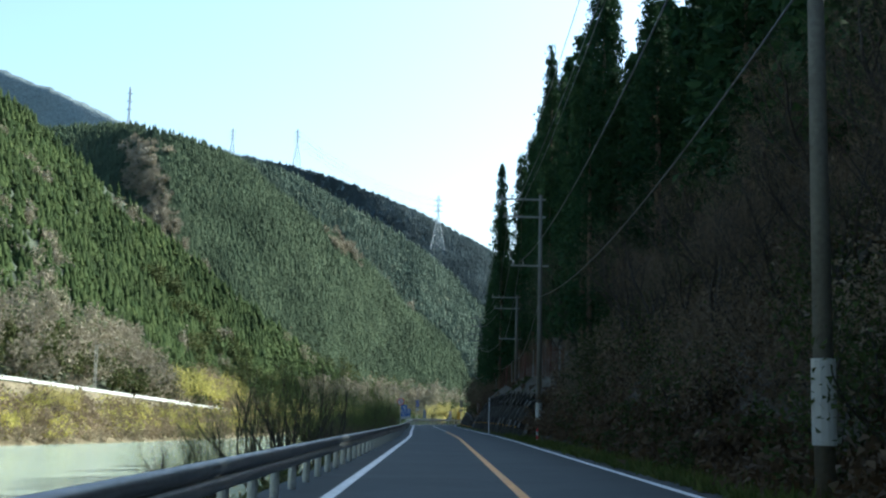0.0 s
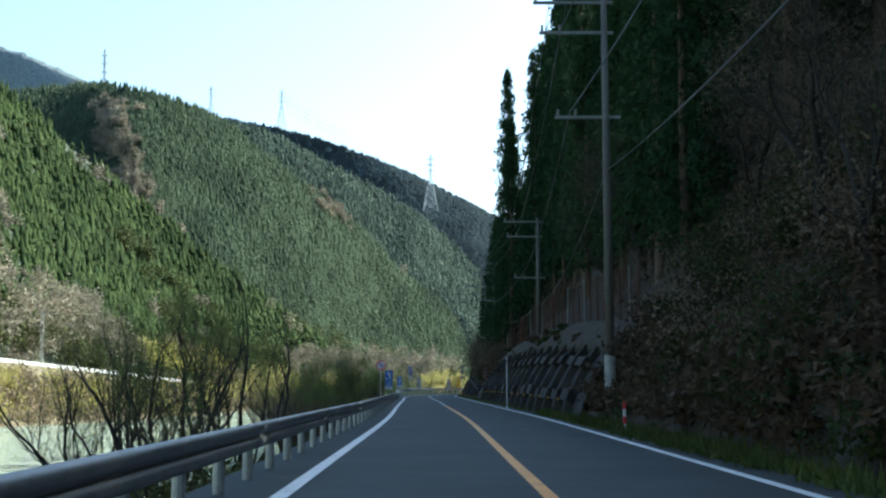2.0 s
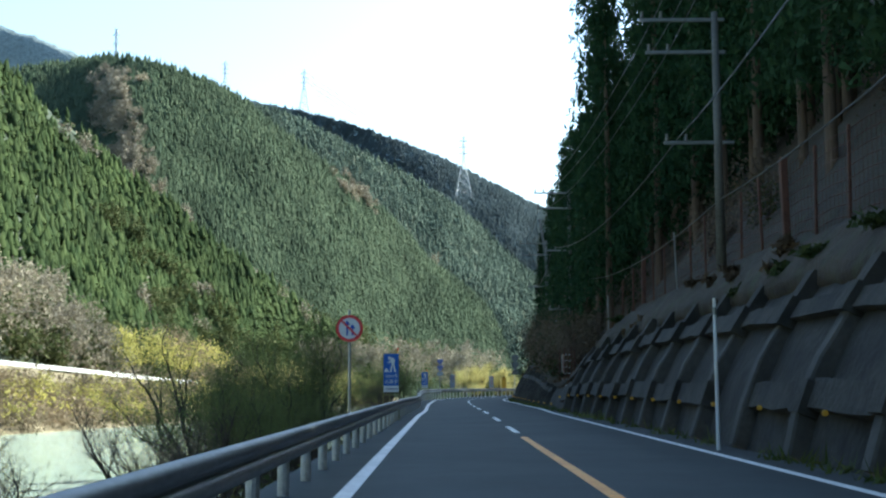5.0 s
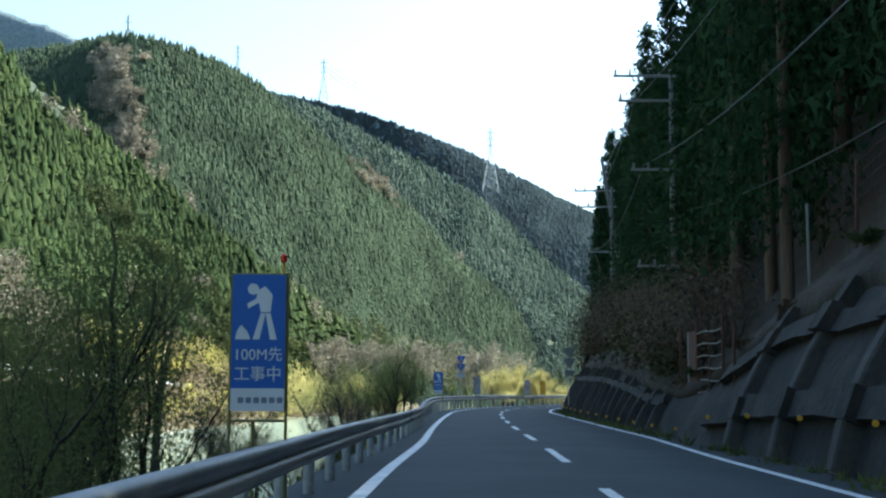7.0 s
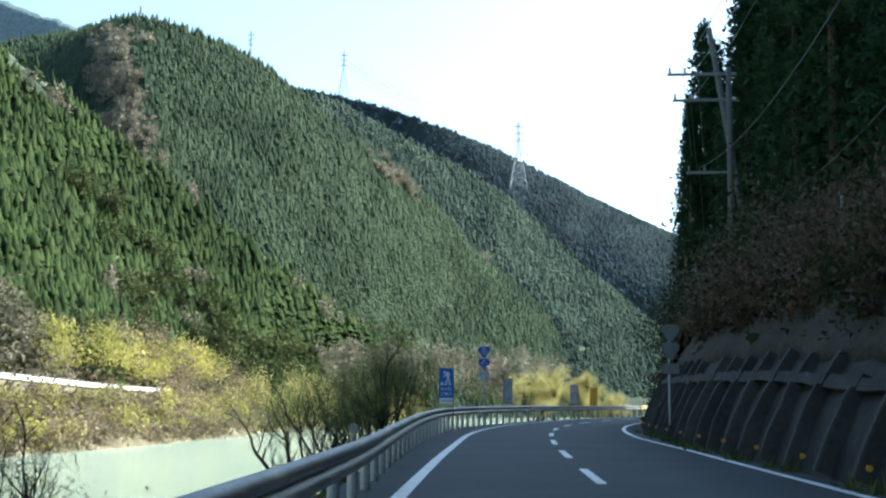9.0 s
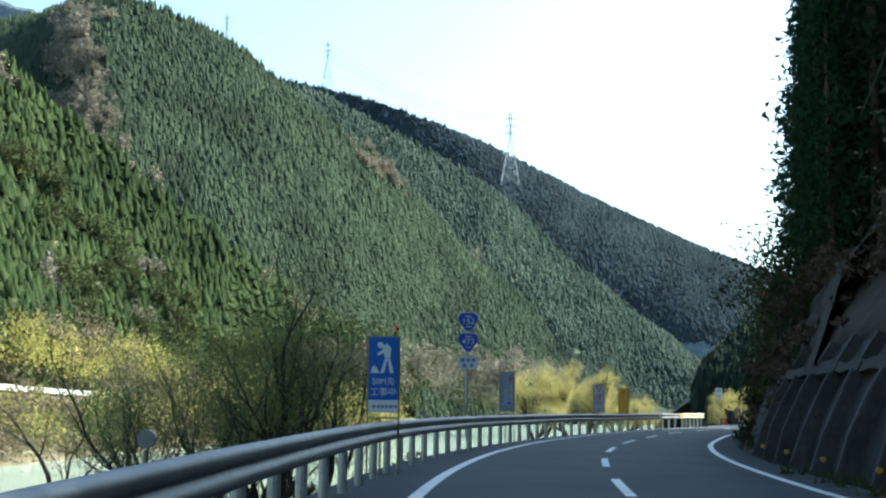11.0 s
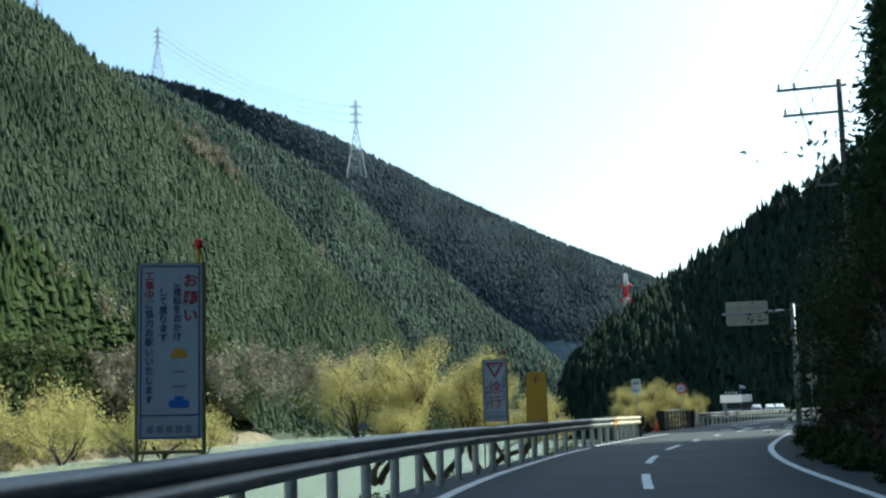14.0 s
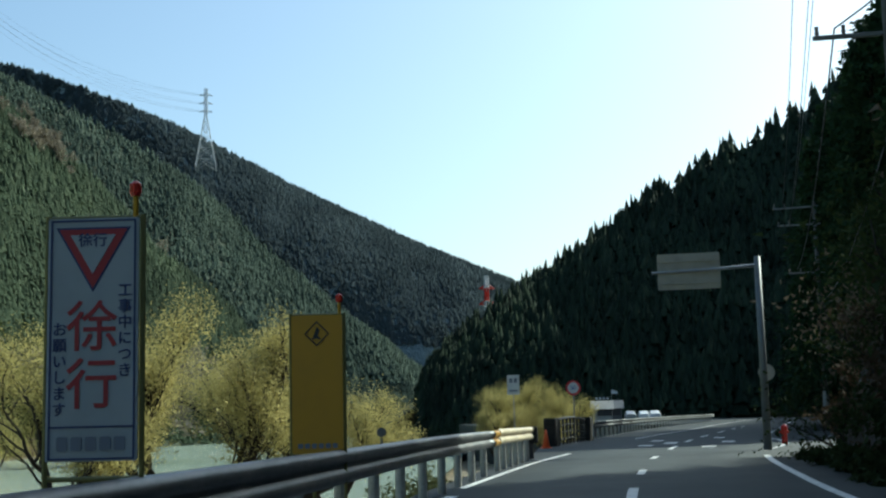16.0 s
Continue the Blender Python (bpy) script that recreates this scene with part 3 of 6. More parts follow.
def puffs(name, places, material, label, seed, leaf=0.5, per=70, category="scrub"):
    """One mesh of many shrubs, each a loose cloud of small leaves: places are (x, y, z, width, height)."""
    rs = np.random.RandomState(seed)
    vs, fs = [], []
    n = 0
    for x, y, z, w, h in places:
        m = max(12, int(per * (0.7 + 0.6 * rs.rand())))
        lumps = rs.normal(size=(5, 3)) * (w * 0.24, w * 0.24, h * 0.18) + (x, y, z + h * 0.55)
        c = lumps[rs.randint(0, 5, m)] + rs.normal(size=(m, 3)) * (w * 0.14, w * 0.14, h * 0.17)
        c[:, 2] = np.maximum(c[:, 2], z + 0.1 * h * rs.rand(m))
        d1, d2 = rs.normal(size=(m, 3)) * leaf, rs.normal(size=(m, 3)) * leaf
        tri = np.stack([c - d1 * 0.5, c + d1 * 0.5, c + d2], 1).reshape(-1, 3)
        # the leaves of a shrub hang on one shared point, so that they make one clump
        vs.append(tri)
        fs.append(np.arange(m * 3).reshape(-1, 3) + n)
        n += m * 3
    ob = new(name, array_mesh(name, np.concatenate(vs), np.concatenate(fs), material))
    return tagged(ob, label, category, kind="stuff")


gap = lambda u, v, rs, s=0.0, most=0.42: noise.noise(Vector((u * 9 + s, v * 5, s))) < most
conifers("forest", side_a, 15000, 0.12, 1.0, 0.06, 1.0, 4.2, 2.5, CONIFER, "sunlit cedar plantation on the near mountainside", 1, lambda u, v, rs: noise.noise(Vector((u * 9 + 2.0, v * 5, 2.0))) < 0.62, tiers=2)
conifers("forest", side_b, 52000, 0.1, 1.0, 0.02, 1.0, 3.3, 1.75, CONIFER_B, "cedar plantation on the mountain", 2, lambda u, v, rs: gap(u, v, rs, 7.0, 0.5), tiers=2, sides=5)
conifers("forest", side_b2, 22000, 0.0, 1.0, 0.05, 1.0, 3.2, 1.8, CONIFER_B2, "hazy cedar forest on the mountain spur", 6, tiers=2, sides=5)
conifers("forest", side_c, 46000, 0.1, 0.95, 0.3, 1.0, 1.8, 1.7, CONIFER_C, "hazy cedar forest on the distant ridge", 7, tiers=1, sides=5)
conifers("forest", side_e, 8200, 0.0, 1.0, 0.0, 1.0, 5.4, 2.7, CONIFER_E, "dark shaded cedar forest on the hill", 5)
rs = np.random.RandomState(8)


def on(at, u, v, w, h):
    p = at(u, v)
    return (p.x, p.y - 1, p.z, w, h)


# bare trees and broadleaves between the plantations
BARE_CLUMPS = [(-45, 13), (-36, 14), (-39, 9), (-16, 12), (-3, 13), (-118, 16), (-123, 13), (-83, 12), (-67, 14), (-8, 9), (-26, 13)]
BARE_SPOTS = [(0.355, 0.86), (0.365, 0.78), (0.375, 0.72), (0.40, 0.60), (0.42, 0.54), (0.45, 0.45), (0.49, 0.38), (0.53, 0.32), (0.58, 0.27), (0.74, 0.95)]
puffs("bare_woods", [on(side_b, u, v, 5 + 4 * rs.rand(), 5 + 3 * rs.rand()) for u, v in rs.rand(1300, 2) * (0.85, 0.95) + (0.12, 0.03) if not gap(u, v, rs, 7.0, 0.5)]
      + [on(side_a, u, v, 3 + 2 * rs.rand(), 4 + 2 * rs.rand()) for u, v in rs.rand(1000, 2) * (0.85, 0.9) + (0.12, 0.03) if not gap(u, v, rs, 2.0)]
      + [on(side_b, u + 0.016 * rs.normal(), v + 0.03 * rs.normal(), 3 + 2 * rs.rand(), 3 + 2 * rs.rand()) for u, v in BARE_SPOTS for i in range(34)]
      + [(x + 3.5 * rs.normal(), 428 + 5 * rs.normal(), z - 6 + 1.6 * rs.normal(), 3.5 + 2.5 * rs.rand(), 4 + 2.5 * rs.rand()) for x, z in BARE_CLUMPS for i in range(13)]
      + [on(side_a, 0.15 + 0.8 * rs.rand(), 0.0 + 0.07 * rs.rand(), 4 + 3 * rs.rand(), 4 + 3 * rs.rand()) for i in range(260)],
      BARE_GREY, "bare grey-brown trees on the mountainside", 11, 0.38, 170, "woods")
puffs("broadleaf_woods", [on(side_b, 0.35 + 0.6 * rs.rand(), 0.02 + 0.22 * rs.rand(), 6 + 4 * rs.rand(), 6 + 4 * rs.rand()) for i in range(260)]
      + [on(side_a, 0.15 + 0.8 * rs.rand(), 0.0 + 0.08 * rs.rand(), 4 + 3 * rs.rand(), 4 + 4 * rs.rand()) for i in range(240)]
      + [on(side_a, 0.72 + 0.28 * rs.rand(), 0.6 * rs.rand(), 4 + 3 * rs.rand(), 4 + 3 * rs.rand()) for i in range(120)],
      BROADLEAF, "evergreen broadleaf trees at the mountain's foot", 12, 0.45, 200, "woods")


def bank_place(y, k, w, h):
    """k: 0 at the far water's edge, 1 at the far road."""
    top = 8 - 6.0 * smoothstep(140, 345, y)
    return (far_water(y) - 1 - 11 * k, y, -4.4 + (top + 4.4) * max(k, 0.0) ** 1.3, w, h)


puffs("broadleaf_woods", [(far_water(y) - 6 - 40 * k, y, -3.5 + 9 * k, 5 + 3 * rs.rand(), 4.5 + 4 * rs.rand()) for y, k in rs.rand(210, 2) * (150, 1) + (385, 0)],
      BROADLEAF, "broadleaf trees on the bank where the river bends", 15, 0.42, 200, "woods")
puffs("bare_woods", [bank_place(110 + 190 * rs.rand(), 1.2 + 1.1 * rs.rand(), 3.5 + 2.5 * rs.rand(), 3.5 + 3 * rs.rand()) for i in range(170)], BARE_GREY, "bare grey-brown trees above the far road", 16, 0.3, 190, "woods")
puffs("brown_scrub", [bank_place(90 + 400 * rs.rand(), -0.1 + 0.85 * rs.rand(), 3 + 2.5 * rs.rand(), 2.2 + 1.8 * rs.rand()) for i in range(1250)]
      + [bank_place(335 + 190 * rs.rand(), 0.7 + 1.2 * rs.rand(), 4 + 3 * rs.rand(), 3 + 2.5 * rs.rand()) for i in range(220)],
      BARE_BROWN, "dry brown scrub on the far riverbank", 13, 0.26, 125)
puffs("willow_scrub", [bank_place(90 + 400 * rs.rand(), 0.0 + 0.62 * rs.rand(), 3.5 + 2.5 * rs.rand(), 2.6 + 2.0 * rs.rand()) for i in range(290)]
      + [bank_place(300 + 90 * rs.rand(), 1.15 + 0.5 * rs.rand(), 4 + 3 * rs.rand(), 3.5 + 2.0 * rs.rand()) for i in range(60)],
      WILLOW_STUFF, "yellow-green willow scrub on the far riverbank", 14, 0.24, 220)


# ---- guardrail ----
def rail_profile(top):
    """The rolled beam's section: (towards the road, height)."""
    return [(0.00, top), (0.035, top - 0.01), (0.075, top - 0.05), (0.080, top - 0.10), (0.045, top - 0.145), (0.012, top - 0.165), (0.012, top - 0.185),
            (0.045, top - 0.205), (0.080, top - 0.25), (0.075, top - 0.30), (0.035, top - 0.34), (0.0, top - 0.35)]


def beam(a, b, step, lift=0.0, off=lambda y: 0.0):
    g = Geo()
    ys = steps(a, b, step)
    for y in ys:
        pr = rail_profile(rail_top(y) + lift)
        o = -HALF - rail_gap(y) + off(y)
        g.v += [beside(y, o + q, z) for q, z in pr] + [beside(y, o + q - 0.012, z) for q, z in reversed(pr)]
    k = 24
    g.f = [(i * k + j, i * k + (j + 1) % k, (i + 1) * k + (j + 1) % k, (i + 1) * k + j) for i in range(len(ys) - 1) for j in range(k)]
    g.f += [tuple(range(k)), tuple((len(ys) - 1) * k + j for j in range(k - 1, -1, -1))]
    return g


def post_mesh(name, material, h, r=0.07):
    return Geo().tube([(0, 0, -0.6), (0, 0, h - 0.02), (0, 0, h)], [r, r, r * 0.6], 10).mesh(name, material, False)


guardrail = thing("guardrail", "galvanised steel guardrail on round posts along the river side", "guardrail", kind="structure")
for a, b in ((-30, 60), (60.004, 150), (150.004, 254)):
    part("beam", beam(a, b, 1.0), RAIL_STEEL, guardrail, smooth=True)
post = post_mesh("post", RAIL_POST, 0.80)
y = -20.0
while y < 254:
    ob = part("post", post, RAIL_POST, guardrail)
    ob.matrix_basis = Matrix.Translation(beside(y, -HALF - rail_gap(y) - 0.09, rail_top(y) - 0.84))
    y += 2.3 - 0.5 * smoothstep(140, 175, y)
for y in (161.0, 180.0, 201.0, 222.5, 243.0):
    q = part("delineator", Geo().tube([(0, 0, -0.3), (0, 0, 0.06)], 0.018, 6).tube([(0, -0.02, 0.13), (0, 0.02, 0.13)], 0.06, 14), SIGN_BACK, guardrail, "round grey delineator disc")
    q.matrix_basis = Matrix.Translation(beside(y, -HALF - rail_gap(y) - 0.13, rail_top(y)))
cream = thing("guardrail_end", "guardrail section toned a sunlit cream, with white posts", "guardrail", kind="structure")
part("beam", beam(254.05, 254.9, 0.3), REFLECTOR, cream, "black and yellow striped beam end", smooth=True)
part("beam", beam(254.91, 261.2, 0.5, 0.03), RAIL_CREAM, cream, smooth=True)
for i in range(6):
    y = 255.3 + i * 1.1
    q = part("post", post, RAIL_POST, cream)
    q.matrix_basis = Matrix.Translation(beside(y, -HALF - rail_gap(y) - 0.09, 0.0))
far_rail = thing("guardrail", "grey guardrail past the small bridge", "guardrail", kind="structure")
part("beam", beam(286, 372, 2.0), RAIL_STEEL, far_rail, smooth=True)
for i in range(44):
    y = 286.5 + i * 1.95
    q = part("post", post, RAIL_POST, far_rail)
    q.matrix_basis = Matrix.Translation(beside(y, -HALF - rail_gap(y) - 0.09, 0.0))

# small bridge parapet with dark end blocks
parapet = thing("bridge_parapet", "dark grey steel bridge parapet with end blocks", "parapet", pose(*beside(274.6, -HALF - 2.0), 0, 0, heading(280)))
for y in (0.0, 9.4):
    part("end_block", Geo().box(-0.35, y, -0.3, 0.15, y + 0.9, 1.12, bevel=0.05), CONCRETE, parapet, "dark weathered concrete block")
for z, r in ((0.16, 0.03), (0.45, 0.025), (0.74, 0.025), (1.02, 0.045)):
    part("bar", Geo().tube([(-0.1, 0.9 + 8.5 * k / 8, z + 0.10 * math.sin(math.pi * k / 8)) for k in range(9)], r, 8), DARK_STEEL, parapet)
for i in range(9):
    part("post", Geo().box(-0.15, 1.3 + i * 0.95, -0.2, -0.05, 1.40 + i * 0.95, 1.0 + 0.10 * math.sin(math.pi * (0.4 + i * 0.95) / 8.5), bevel=0.02), DARK_STEEL, parapet)
cone = thing("traffic_cone", "orange traffic cone beside the bridge parapet", "traffic cone", pose(*beside(272.6, -HALF - 1.9), 0, 0, 0))
part("cone_body", Geo().tube([(0, 0, 0.03), (0, 0, 0.68), (0, 0, 0.70)], [0.15, 0.04, 0.02], 14), ORANGE_PLASTIC, cone, smooth=True)
part("base", Geo().box(-0.2, -0.2, -0.01, 0.2, 0.2, 0.035, bevel=0.02), ORANGE_PLASTIC, cone)
part("end_plate", Geo().box(-0.3, -0.2, 0.45, 0.12, 0.2, 0.92, bevel=0.04), CONCRETE, cream, "grey block at the beam's end").matrix_basis = Matrix.Translation(beside(262.3, -HALF - rail_gap(262.3) - 0.1))
part("stem", Geo().box(-0.15, -0.08, -0.3, 0.0, 0.08, 0.47, bevel=0.02), DARK_STEEL, cream).matrix_basis = Matrix.Translation(beside(262.3, -HALF - rail_gap(262.3) - 0.1))


# ---- retaining wall on the hill side ----
def batter(k):
    """How far the face has leaned back at k of its height: steep at the foot."""
    return k * (0.45 + 0.55 * min(1.0, max(k, 0) / 0.74))


def wall_point(y, k, out=0.0):
    """On the wall's face, k from its foot (0) to its crest (1), out metres proud of it."""
    c = crest(y)
    return beside(y, HALF + 1.31 + (0.45 * c + 0.2) * batter(k) - out * 0.9, c * k + out * 0.4)


def bar_between(pts, half, depth, across):
    """A concrete member along pts that stands depth proud; half: half its width along the road or up the face."""
    g = Geo()
    for y, k in pts:
        for dy, dk, o in ((-half, 0, -0.1), (-half, 0, depth), (half, 0, depth), (half, 0, -0.1)):
            if across:
                g.v.append(wall_point(y, k + dy / crest(y), o))
            else:
                g.v.append(wall_point(y + dy, k, o))
    n = len(pts)
    g.f = [(i * 4 + j, i * 4 + (j + 1) % 4, (i + 1) * 4 + (j + 1) % 4, (i + 1) * 4 + j) for i in range(n - 1) for j in range(4)]
    g.f += [(3, 2, 1, 0), tuple((n - 1) * 4 + j for j in range(4))]
    return g


def wall_top(y):
    """How far up the slope the concrete reaches."""
    return 0.74 - 0.10 * smoothstep(144, 158, y)


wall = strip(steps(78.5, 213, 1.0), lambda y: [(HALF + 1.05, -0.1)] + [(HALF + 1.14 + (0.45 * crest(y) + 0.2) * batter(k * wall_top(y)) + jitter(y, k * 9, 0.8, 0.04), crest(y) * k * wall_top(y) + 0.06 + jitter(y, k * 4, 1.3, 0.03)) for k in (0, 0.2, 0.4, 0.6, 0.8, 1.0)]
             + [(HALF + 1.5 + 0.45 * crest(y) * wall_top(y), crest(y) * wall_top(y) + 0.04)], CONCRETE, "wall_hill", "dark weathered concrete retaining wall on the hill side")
strip(steps(203, 268, 0.45), lambda y: [(o + 0.7 * smoothstep(203, 212, y) - 0.4 * smoothstep(228, 242, y) + smoothstep(203, 209, y) * (jitter(y, o * 7, 0.9, 0.35) + jitter(y, o * 3, 0.35, 0.35) + jitter(y * 2.5, o * 16, 1.0, 0.22)), z + jitter(y, o * 5, 0.8, 0.25)) for o, z in
      ((hill_offs(y)[1][0] + d * (0.28 if d < 5 else 0.9) - (0 if d < 5 else 3.1), d * 0.95) for d in (0, 0.35, 0.7, 1.05, 1.4, 1.8, 2.2, 2.6, 3.0, 3.4, 3.8, 4.2, 4.6, 5.1, 5.6, 6.2, 6.8))], ROCK, "rock_face", "rough dark rock face beside the bend")
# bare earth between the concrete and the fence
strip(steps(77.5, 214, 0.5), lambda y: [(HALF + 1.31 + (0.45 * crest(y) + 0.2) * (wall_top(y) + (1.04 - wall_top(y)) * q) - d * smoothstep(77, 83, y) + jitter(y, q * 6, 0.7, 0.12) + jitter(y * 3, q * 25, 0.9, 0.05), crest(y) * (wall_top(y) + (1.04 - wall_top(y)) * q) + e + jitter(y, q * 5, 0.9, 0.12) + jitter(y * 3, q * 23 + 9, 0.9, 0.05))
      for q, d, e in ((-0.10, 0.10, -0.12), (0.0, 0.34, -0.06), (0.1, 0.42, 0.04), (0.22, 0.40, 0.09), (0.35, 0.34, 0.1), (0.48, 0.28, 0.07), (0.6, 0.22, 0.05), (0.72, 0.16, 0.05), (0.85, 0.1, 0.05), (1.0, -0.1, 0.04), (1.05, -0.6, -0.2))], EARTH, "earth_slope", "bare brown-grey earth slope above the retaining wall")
rnd = random.Random(4)


def fin(y, top, half, foot_out, top_out):
    """A buttress rib that leans on the wall, a little crooked."""
    g = Geo()
    lean, wide = rnd.uniform(-0.06, 0.06), half * rnd.uniform(0.85, 1.2)
    ks = (-0.03, 0.15, 0.35, top * 0.8, top)
    for k in ks:
        o = foot_out + (top_out - foot_out) * max(k, 0) / top + rnd.uniform(-0.03, 0.03)
        for dy, oo in ((-wide, -0.1), (-wide * 0.9, o - 0.05), (-wide * 0.75, o), (wide * 0.75, o), (wide * 0.9, o - 0.05), (wide, -0.1)):
            g.v.append(wall_point(y + dy + lean * k, k, oo))
    n = len(ks)
    g.f = [(i * 6 + j, i * 6 + (j + 1) % 6, (i + 1) * 6 + (j + 1) % 6, (i + 1) * 6 + j) for i in range(n - 1) for j in range(6)]
    g.f += [(5, 4, 3, 2, 1, 0), tuple((n - 1) * 6 + j for j in range(6))]
    return g


y = 81.6
while y < 145:
    part("rib", fin(y, 0.54, 0.19, 0.55, 0.45), CONCRETE_RIB, wall, "sloping concrete rib")
    part("rib", bar_between([(y, k) for k in (0.60, 0.68, 0.75)], 0.20 + 0.06 * rnd.random(), 0.48, False), CONCRETE, wall, "short upper rib")
    for k, h in ((0.20, 0.20), (0.57, 0.17)):
        kk = k + rnd.uniform(-0.012, 0.012)
        if k < 0.3 and rnd.random() < 0.12:
            continue
        d0, d1 = 0.38 + rnd.uniform(-0.08, 0.08), 0.40 + rnd.uniform(-0.08, 0.08)
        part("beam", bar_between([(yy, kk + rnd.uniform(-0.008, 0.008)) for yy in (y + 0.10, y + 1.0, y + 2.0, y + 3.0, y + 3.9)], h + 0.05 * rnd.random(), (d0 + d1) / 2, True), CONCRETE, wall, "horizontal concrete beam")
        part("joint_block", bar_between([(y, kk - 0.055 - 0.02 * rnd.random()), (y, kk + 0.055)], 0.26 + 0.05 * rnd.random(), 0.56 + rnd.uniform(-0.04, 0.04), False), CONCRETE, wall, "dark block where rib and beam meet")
    y += 4.0
y = 153.0
while y < 206:
    part("rib", fin(y, 0.44, 0.09, 0.55, 0.45), CONCRETE_RIB, wall, "sloping concrete rib")
    if rnd.random() < 0.75:
        part("rib", bar_between([(y, k) for k in (0.50, 0.56, 0.60 + 0.05 * rnd.random())], 0.10, 0.42, False), CONCRETE_RIB, wall, "short upper rib")
    part("beam", bar_between([(yy, 0.47 + rnd.uniform(-0.01, 0.01)) for yy in (y + 0.02, y + 0.8, y + 1.5, y + 2.26)], 0.10 + 0.05 * rnd.random(), 0.36 + rnd.uniform(-0.02, 0.02), True), CONCRETE, wall, "horizontal concrete beam")
    y += 2.3
for i in range(31):
    y = 83.6 + i * 4
    q = part("reflector", Geo().tube([(0, -0.02, 0), (0, 0.02, 0)], 0.05, 10), REFLECTOR, wall, "small yellow reflector")
    q.matrix_basis = Matrix.Translation(wall_point(y, 0.13, 0.62) if y < 146 else wall_point(y, 0.03, 0.58))

# rockfall fence on the wall's crest
fence = thing("rockfall_fence", "rusty steel rockfall fence with wire mesh on the wall", "fence", kind="structure")
fence_at = lambda y: beside(y, HALF + 2.0 + 0.45 * crest(y), crest(y))
fp = Geo().box(-0.035, -0.045, -0.3, 0.035, 0.045, 2.45, bevel=0.01).mesh("post", RUST)
fg = Geo().box(-0.03, -0.03, -0.3, 0.03, 0.03, 2.55, bevel=0.01).mesh("post", SIGN_BACK)
wide = Geo().box(-0.09, -0.11, -0.3, 0.09, 0.11, 2.6, bevel=0.012).mesh("post", RUST)
y, i = 79.0, 0
while y < 205:
    if not 144 < y < 153:
        q = part("post", wide if i % 9 == 4 else fg if i % 3 == 1 else fp, RUST, fence)
        q.matrix_basis = Matrix.LocRotScale(fence_at(y), Euler((rnd.uniform(-0.03, 0.03), rnd.uniform(-0.03, 0.03), 0)), None)
    y += 2.6
    i += 1
for a, b in ((79, 143.9), (153.5, 204)):
    for k in range(9):
        z = 0.15 + k * 0.27
        part("wire", Geo().tube([fence_at(yy) + Vector((0, 0, z + (0.05 if j % 2 else 0))) for j, yy in enumerate(steps(a, b, 1.3))], 0.010, 4), RUST, fence)
    g = Geo()
    for j, yy in enumerate(steps(a, b - 0.3, 0.3)):
        g.tube([fence_at(yy) + Vector((0.02, 0, 0.05)), fence_at(yy) + Vector((0.02, 0, 2.35))], 0.005, 3, cap=False)
    part("wire_mesh", g, RUST, fence, "rusty wire mesh")
# low rusty panel in the gap of the wall
panel = thing("fence_panel", "rusty steel fence panel with horizontal bars in the wall's gap", "fence", kind="structure")
gate_at = lambda y, z: beside(y, HALF + 1.75, z)
for k, y in enumerate((144.6, 145.9, 147.6, 149.3, 150.6, 151.9)):
    part("post", Geo().tube([gate_at(y, 0.3), gate_at(y, 3.0 + 0.3 * (k % 2))], 0.04, 6), RUST if k != 4 else SIGN_BACK, panel)
for k in range(6):
    z = 1.25 + 0.33 * k
    part("bar", Geo().tube([gate_at(y, z + 0.03 * math.sin(y * 2)) for y in steps(145.9, 149.3, 0.4)], 0.022, 5), SIGN_BACK, panel, "grey horizontal bar")
part("sheet", Geo().add([gate_at(149.35, 1.1), gate_at(150.6, 1.1), gate_at(150.6, 3.0), gate_at(149.35, 3.0)] + [gate_at(149.35, 1.1) + Vector((0.03, 0, 0)), gate_at(150.6, 1.1) + Vector((0.03, 0, 0)), gate_at(150.6, 3.0) + Vector((0.03, 0, 0)), gate_at(149.35, 3.0) + Vector((0.03, 0, 0))],
     [(0, 1, 2, 3), (7, 6, 5, 4), (0, 4, 5, 1), (1, 5, 6, 2), (2, 6, 7, 3), (3, 7, 4, 0)]), RUST, panel, "rusted steel sheet")


# ---- poles and wires ----
INSULATOR = plain("insulator_grey", (0.16, 0.155, 0.15), 0.35)
BAND = plain("pole_band", (0.40, 0.40, 0.38), 0.7, grime=0.5)


def power_pole(y, off, h, arms, lean=0.0, group="poles along the road"):
    """A concrete pole with arms: (height, reach to the road, reach away)."""
    p = beside(y, off)
    ob = thing("utility_pole", "tall grey concrete utility pole with steel crossarms", "utility pole", pose(p.x, p.y, ground_at(p.x, p.y), 0, lean, heading(y)), group)
    base = -ground_at(p.x, p.y)
    part("shaft", Geo().tube([(0, 0, -0.5), (0, 0, h + base)], [0.165, 0.10], 12), POLE_CONCRETE, ob, smooth=True)
    part("sleeve", Geo().tube([(0, 0, 0.95 + base), (0, 0, 2.25 + base)], [0.19, 0.185], 12), BAND, ob, "pale painted band")
    for z, a, b in arms:
        z += base
        arm = part("crossarm", Geo().box(-a, -0.05, z - 0.05, b, 0.05, z + 0.05, bevel=0.01), SIGN_BACK, ob)
        for x in (-a + 0.1, -a + 0.7):
            part("insulator", Geo().tube([(x, 0, z + 0.05), (x, 0, z + 0.12), (x, 0, z + 0.17), (x, 0, z + 0.27)], [0.03, 0.06, 0.04, 0.05], 8), INSULATOR, arm, "grey ceramic insulator")
    return ob


